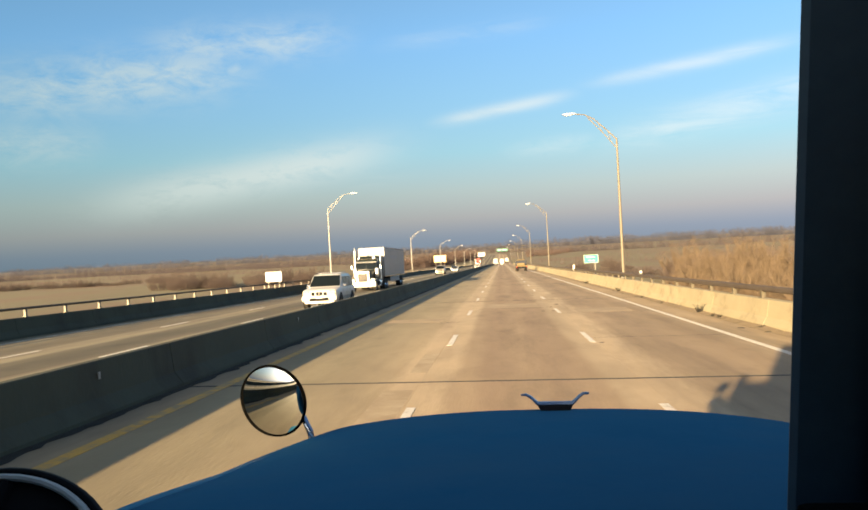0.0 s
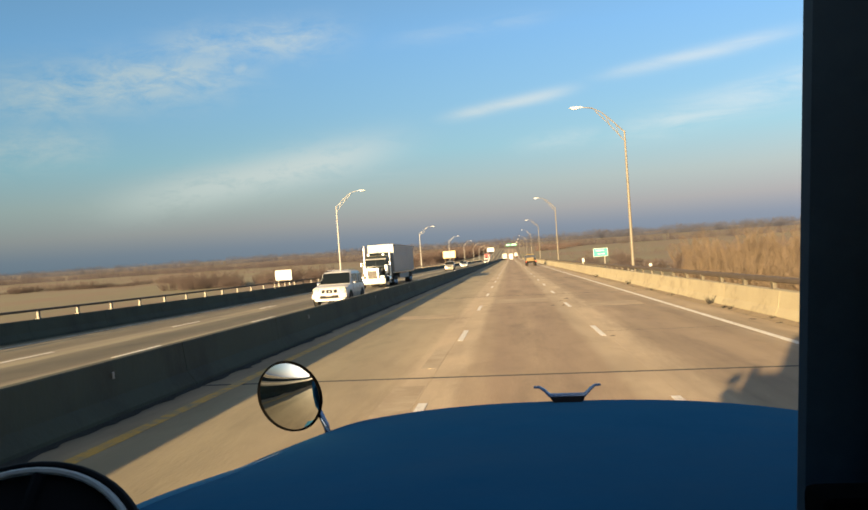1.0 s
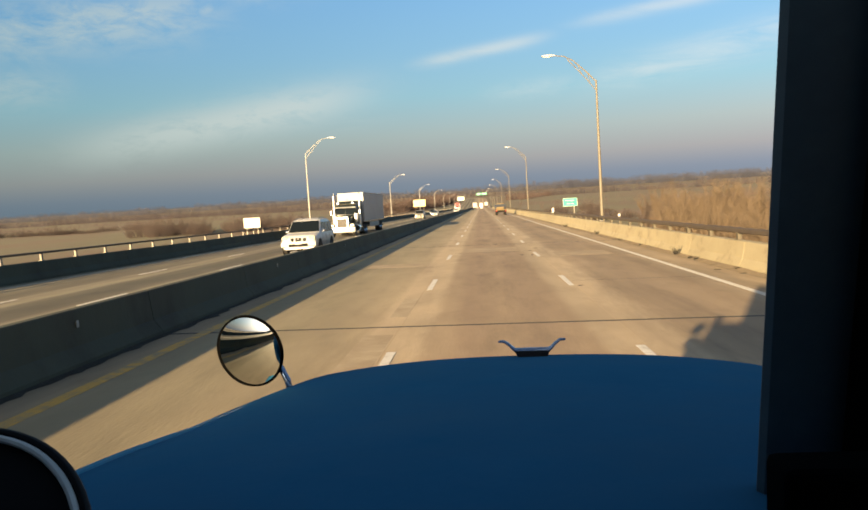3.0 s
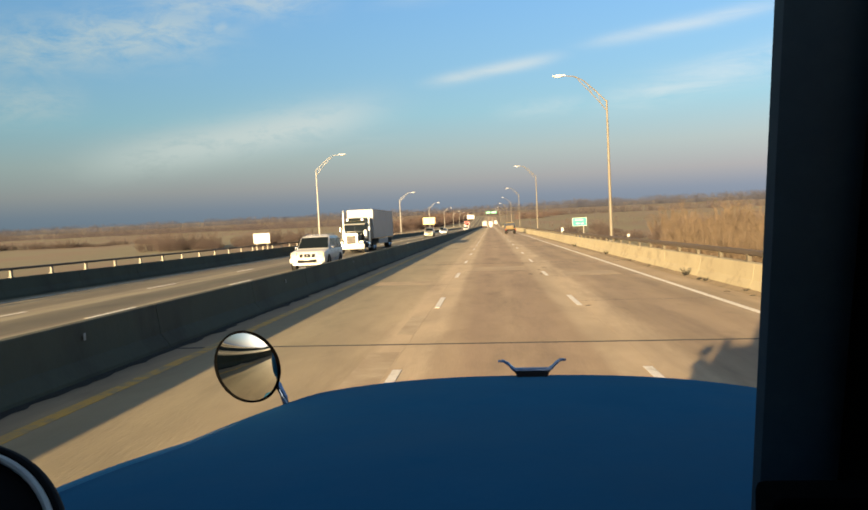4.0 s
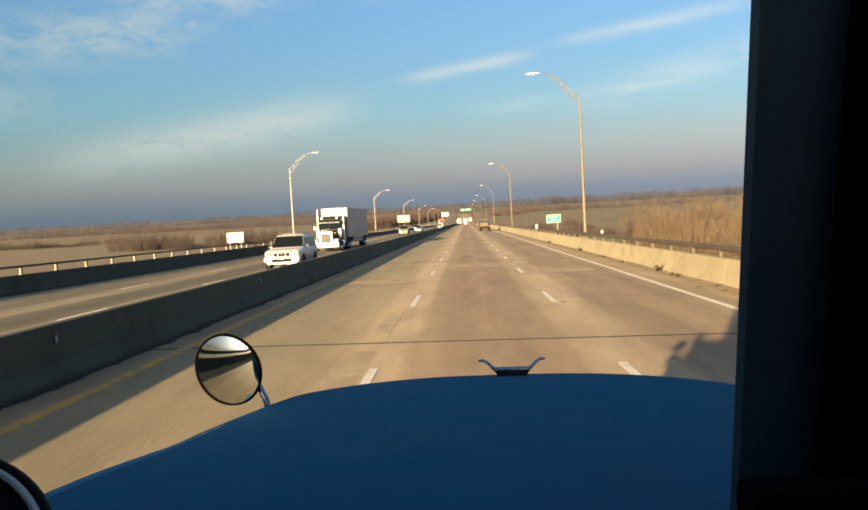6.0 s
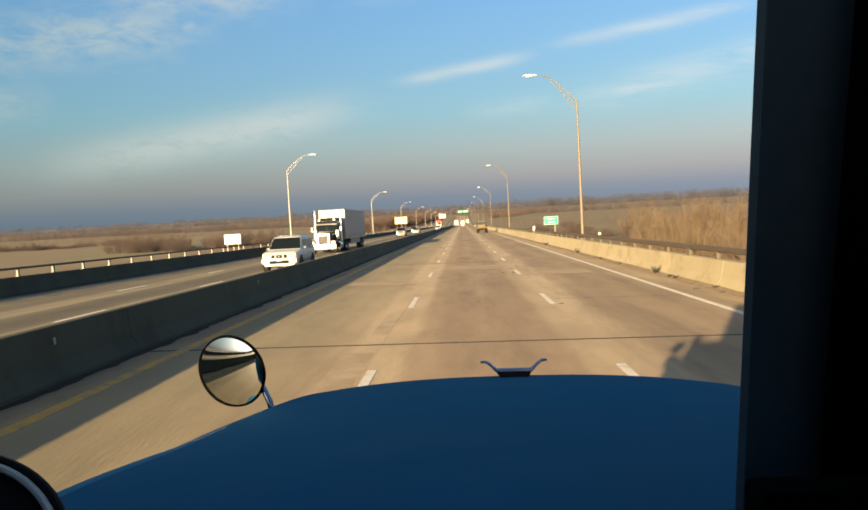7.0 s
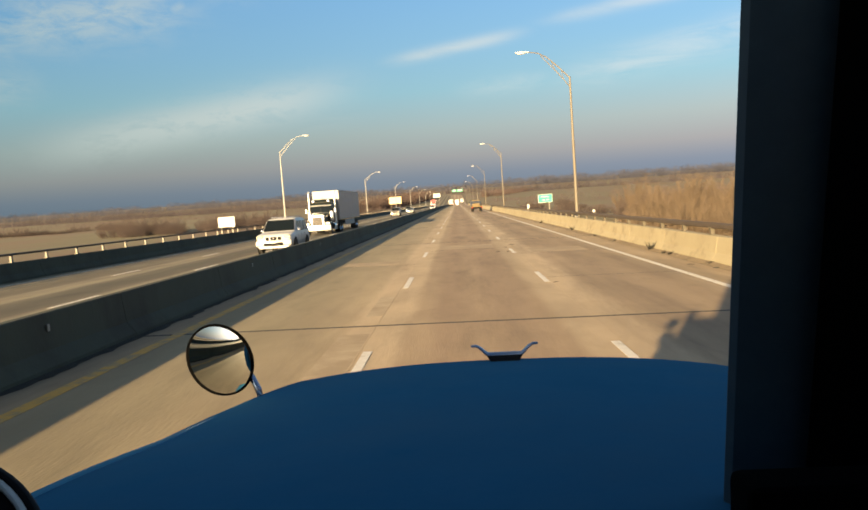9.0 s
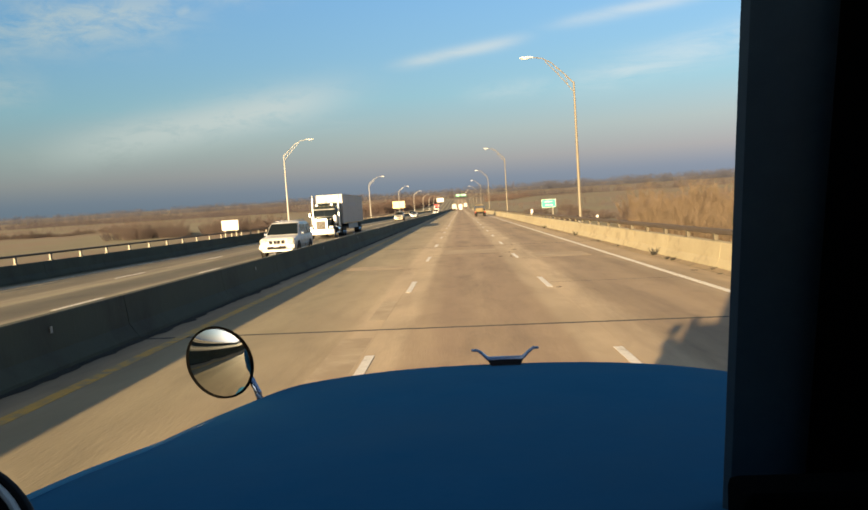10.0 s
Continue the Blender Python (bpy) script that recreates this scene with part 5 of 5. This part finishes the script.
        part("stripe", box(s * 1.293 - 0.003, s * 1.293 + 0.003, 6.8, 21.3, 1.72, 1.76), FADED, tr)
        part("side_skirt", box(s * 1.24 - 0.015, s * 1.24 + 0.015, 9.4, 16.6, 0.62, 1.17, 0.005), WHITE_PANEL, tr)
        part("emblem", lathe([(0.50, s * 0.0), (0.68, s * 0.0), (0.68, s * 0.004), (0.50, s * 0.004)], "x", 28, (s * 1.294, 8.3, 2.95)), FADED, tr)
        part("lettering_bar", box(s * 1.294 - 0.003, s * 1.294 + 0.003, 9.3, 15.2, 2.95, 3.3), FADED, tr)
        for y in (18.2, 19.5):
            wheel_of(rig, s * 0.92, y, 0.52, 0.55)
    part("undercarriage", box(-0.6, 0.6, 8.3, 20.6, 0.8, 1.18, 0.02), BLACK, tr)
    part("rear_guard", box(-1.15, 1.15, 21.2, 21.34, 0.5, 0.62, 0.01), BLACK, tr)
    return rig


stand(big_rig(DARK_CAR, "long-nosed dark tractor with chrome and a white box trailer"), -12.65, 72.0)
stand(big_rig(RED_PANEL, "red tractor and trailer oncoming far down the road"), -12.6, 430)


def flatbed():
    """An amber flatbed recovery truck seen from behind; the tail points to -y."""
    t = empty("flatbed_truck", Matrix(), "amber flatbed truck driving ahead in the outer lane", "truck")
    part("bed", box(-1.22, 1.22, 0, 5.8, 1.0, 1.2, 0.03), ORANGE, t)
    part("cab", box(-1.1, 1.1, 6.0, 7.9, 0.8, 2.35, 0.15, segments=3), ORANGE, t, smooth=True)
    part("headboard", box(-1.2, 1.2, 5.7, 5.85, 1.2, 2.3, 0.02), DARK_CHROME, t)
    part("rear_window", box(-0.7, 0.7, 5.98, 6.02, 1.65, 2.1, 0.01), GLASS_DARK, t)
    part("chassis", box(-0.5, 0.5, 0.2, 7.8, 0.6, 1.0, 0.02), BLACK, t)
    part("light_bar", box(-0.8, 0.8, 6.2, 6.5, 2.35, 2.48, 0.03), ORANGE, t)
    part("load", box(-0.9, 0.7, 1.5, 4.6, 1.2, 1.75, 0.12), ORANGE, t, "amber machinery on the bed")
    for s in (-1, 1):
        part("tail_lamp", box(s * 1.0 - 0.1, s * 1.0 + 0.1, -0.04, 0.02, 0.82, 0.98, 0.02), TAIL, t)
        part("mud_flap", box(s * 0.85 - 0.3, s * 0.85 + 0.3, 0.5, 0.53, 0.25, 0.95), BLACK, t)
        for y in (1.4, 6.9):
            wheel_of(t, s * 0.9, y, 0.5, 0.45)
    return t


stand(flatbed(), 4.2, 168)


def box_truck(label, panel):
    """A rigid box truck seen from behind; the tail points to -y."""
    t = empty("box_truck", Matrix(), label, "truck")
    body = part("box_body", box(-1.25, 1.25, 0.0, 7.6, 1.05, 3.95, 0.04), panel, t)
    for s in (-1, 1):
        part("rear_door", box(s * 0.61 - 0.58, s * 0.61 + 0.58, -0.03, 0.0, 1.15, 3.85, 0.01), panel, body)
        part("tail_lamp", box(s * 1.0 - 0.12, s * 1.0 + 0.12, -0.05, 0.0, 0.88, 1.02, 0.02), TAIL, t)
        part("mud_flap", box(s * 0.85 - 0.3, s * 0.85 + 0.3, 1.1, 1.13, 0.25, 0.95), BLACK, t)
        for y in (1.9, 8.6):
            wheel_of(t, s * 0.92, y, 0.5, 0.4)
    part("cab", box(-1.1, 1.1, 7.75, 9.7, 0.8, 2.7, 0.18, segments=3), panel, t, smooth=True)
    part("chassis", box(-0.45, 0.45, 0.2, 9.6, 0.62, 1.05, 0.02), BLACK, t)
    return t


stand(box_truck("white box truck seen from behind, far down the road", WHITE_PANEL), -3.4, 470)
stand(box_truck("pale grey box truck seen from behind among the far traffic", SIGN_WHITE), 0.3, 560)
stand(box_truck("white box truck ahead of the far traffic", WHITE_PANEL), 4.3, 640)


# ---------------------------------------------------------------- signs
def sign(name, label, x, y, z, w, h, face, posts, bars=(), border=None, thick=0.05, foot=-1.0):
    s = empty(name, pose(x, y, z), label, "sign")
    part("panel", box(-w / 2, w / 2, 0, thick, 0, h, 0.01), face, s)
    if border:
        for a in ((-w / 2, w / 2, 0, 0.03), (-w / 2, w / 2, h - 0.03, h), (-w / 2, -w / 2 + 0.03, 0.03, h - 0.03), (w / 2 - 0.03, w / 2, 0.03, h - 0.03)):
            part("border", box(a[0], a[1], -0.006, 0.0, a[2], a[3]), border, s)
    for x0, x1, z0, z1 in bars:
        part("lettering_bar", box(x0, x1, -0.006, 0.0, z0, z1), SIGN_WHITE, s)
    for px in posts:
        part("post", box(px - 0.06, px + 0.06, thick, thick + 0.12, foot, h * 0.95, 0.01), POST if thick < 0.06 else WOOD, s)
    return s


sign("road_sign", "small green road sign with white lettering bars on the parapet", WALL_R + 0.55, 74, deck(74) + fall(WALL_R) + 1.80, 1.3, 0.75, SIGN_GREEN, (0.35,),
     ((-0.42, 0.34, 0.50, 0.56), (-0.30, 0.0, 0.20, 0.26), (0.10, 0.36, 0.20, 0.26)), SIGN_WHITE, foot=-1.3)
sign("road_sign", "blank white sign panel on posts beyond the far parapet", -20.6, 71, deck(71) + 1.45, 1.5, 0.9, SIGN_WHITE, (-0.5, 0.5), foot=-2.4)
sign("billboard", "cream billboard on timber posts beside the far carriageway", -23.5, 308, deck(308) + 3.2, 4.6, 2.6, SIGN_CREAM, (-1.6, 1.6), thick=0.12, foot=-6.5)
sign("billboard", "white billboard above the traffic far ahead", -15.5, 640, deck(640) + 6.0, 5.5, 3.2, SIGN_WHITE, (-2.0, 2.0), thick=0.2, foot=-7)
sign("road_sign", "narrow white marker panel fixed to the parapet", WALL_R + 0.3, 89, deck(89) + fall(WALL_R) + 1.05, 0.24, 0.55, SIGN_WHITE, (0.0,), foot=-0.3)
gantry = empty("sign_gantry", pose(0, 1050, deck(1050)), "overhead sign bridge with green panels far down the road", "sign gantry")
for x in (-6.4, 12.5):
    part("leg", tube([(x, 0, -0.3), (x, 0, 7.6)], 0.2, 10), POST, gantry, smooth=True)
for z in (6.2, 7.4):
    part("beam", tube([(-6.4, 0, z), (12.5, 0, z)], 0.11, 8), POST, gantry)
for x0, x1 in ((-4.8, 0.6), (1.6, 8.6)):
    panel = part("panel", box(x0, x1, -0.3, -0.2, 5.3, 8.2, 0.02), SIGN_GREEN, gantry)
    for z in (6.2, 7.2):
        part("lettering_bar", box(x0 + 0.6, x1 - 0.6, -0.31, -0.3, z, z + 0.55), SIGN_WHITE, panel)

# ---------------------------------------------------------------- litter on the deck
rng = random.Random(31)
for k in range(18):
    x, y = rng.choice((rng.uniform(-1.3, 2.2), WALL_R - rng.uniform(0.15, 0.7), WALL_R - rng.uniform(0.1, 0.4), DASH_B + rng.uniform(-0.6, 0.6))), rng.uniform(11, 60)
    bm = bmesh.new()
    bmesh.ops.create_icosphere(bm, subdivisions=1, radius=1.0, matrix=Matrix.Diagonal((rng.uniform(0.03, 0.09), rng.uniform(0.04, 0.14), rng.uniform(0.006, 0.016), 1)))
    for v in bm.verts:
        v.co *= rng.uniform(0.7, 1.25)
    ob = mesh_object("debris_scrap", bm, GRIME)
    ob.matrix_world = pose(x, y, deck(y) + fall(x) + 0.004, 0, 0, rng.uniform(0, 180))
    tagged(ob, "small dark scrap of tyre debris lying on the road", "debris", "road debris")
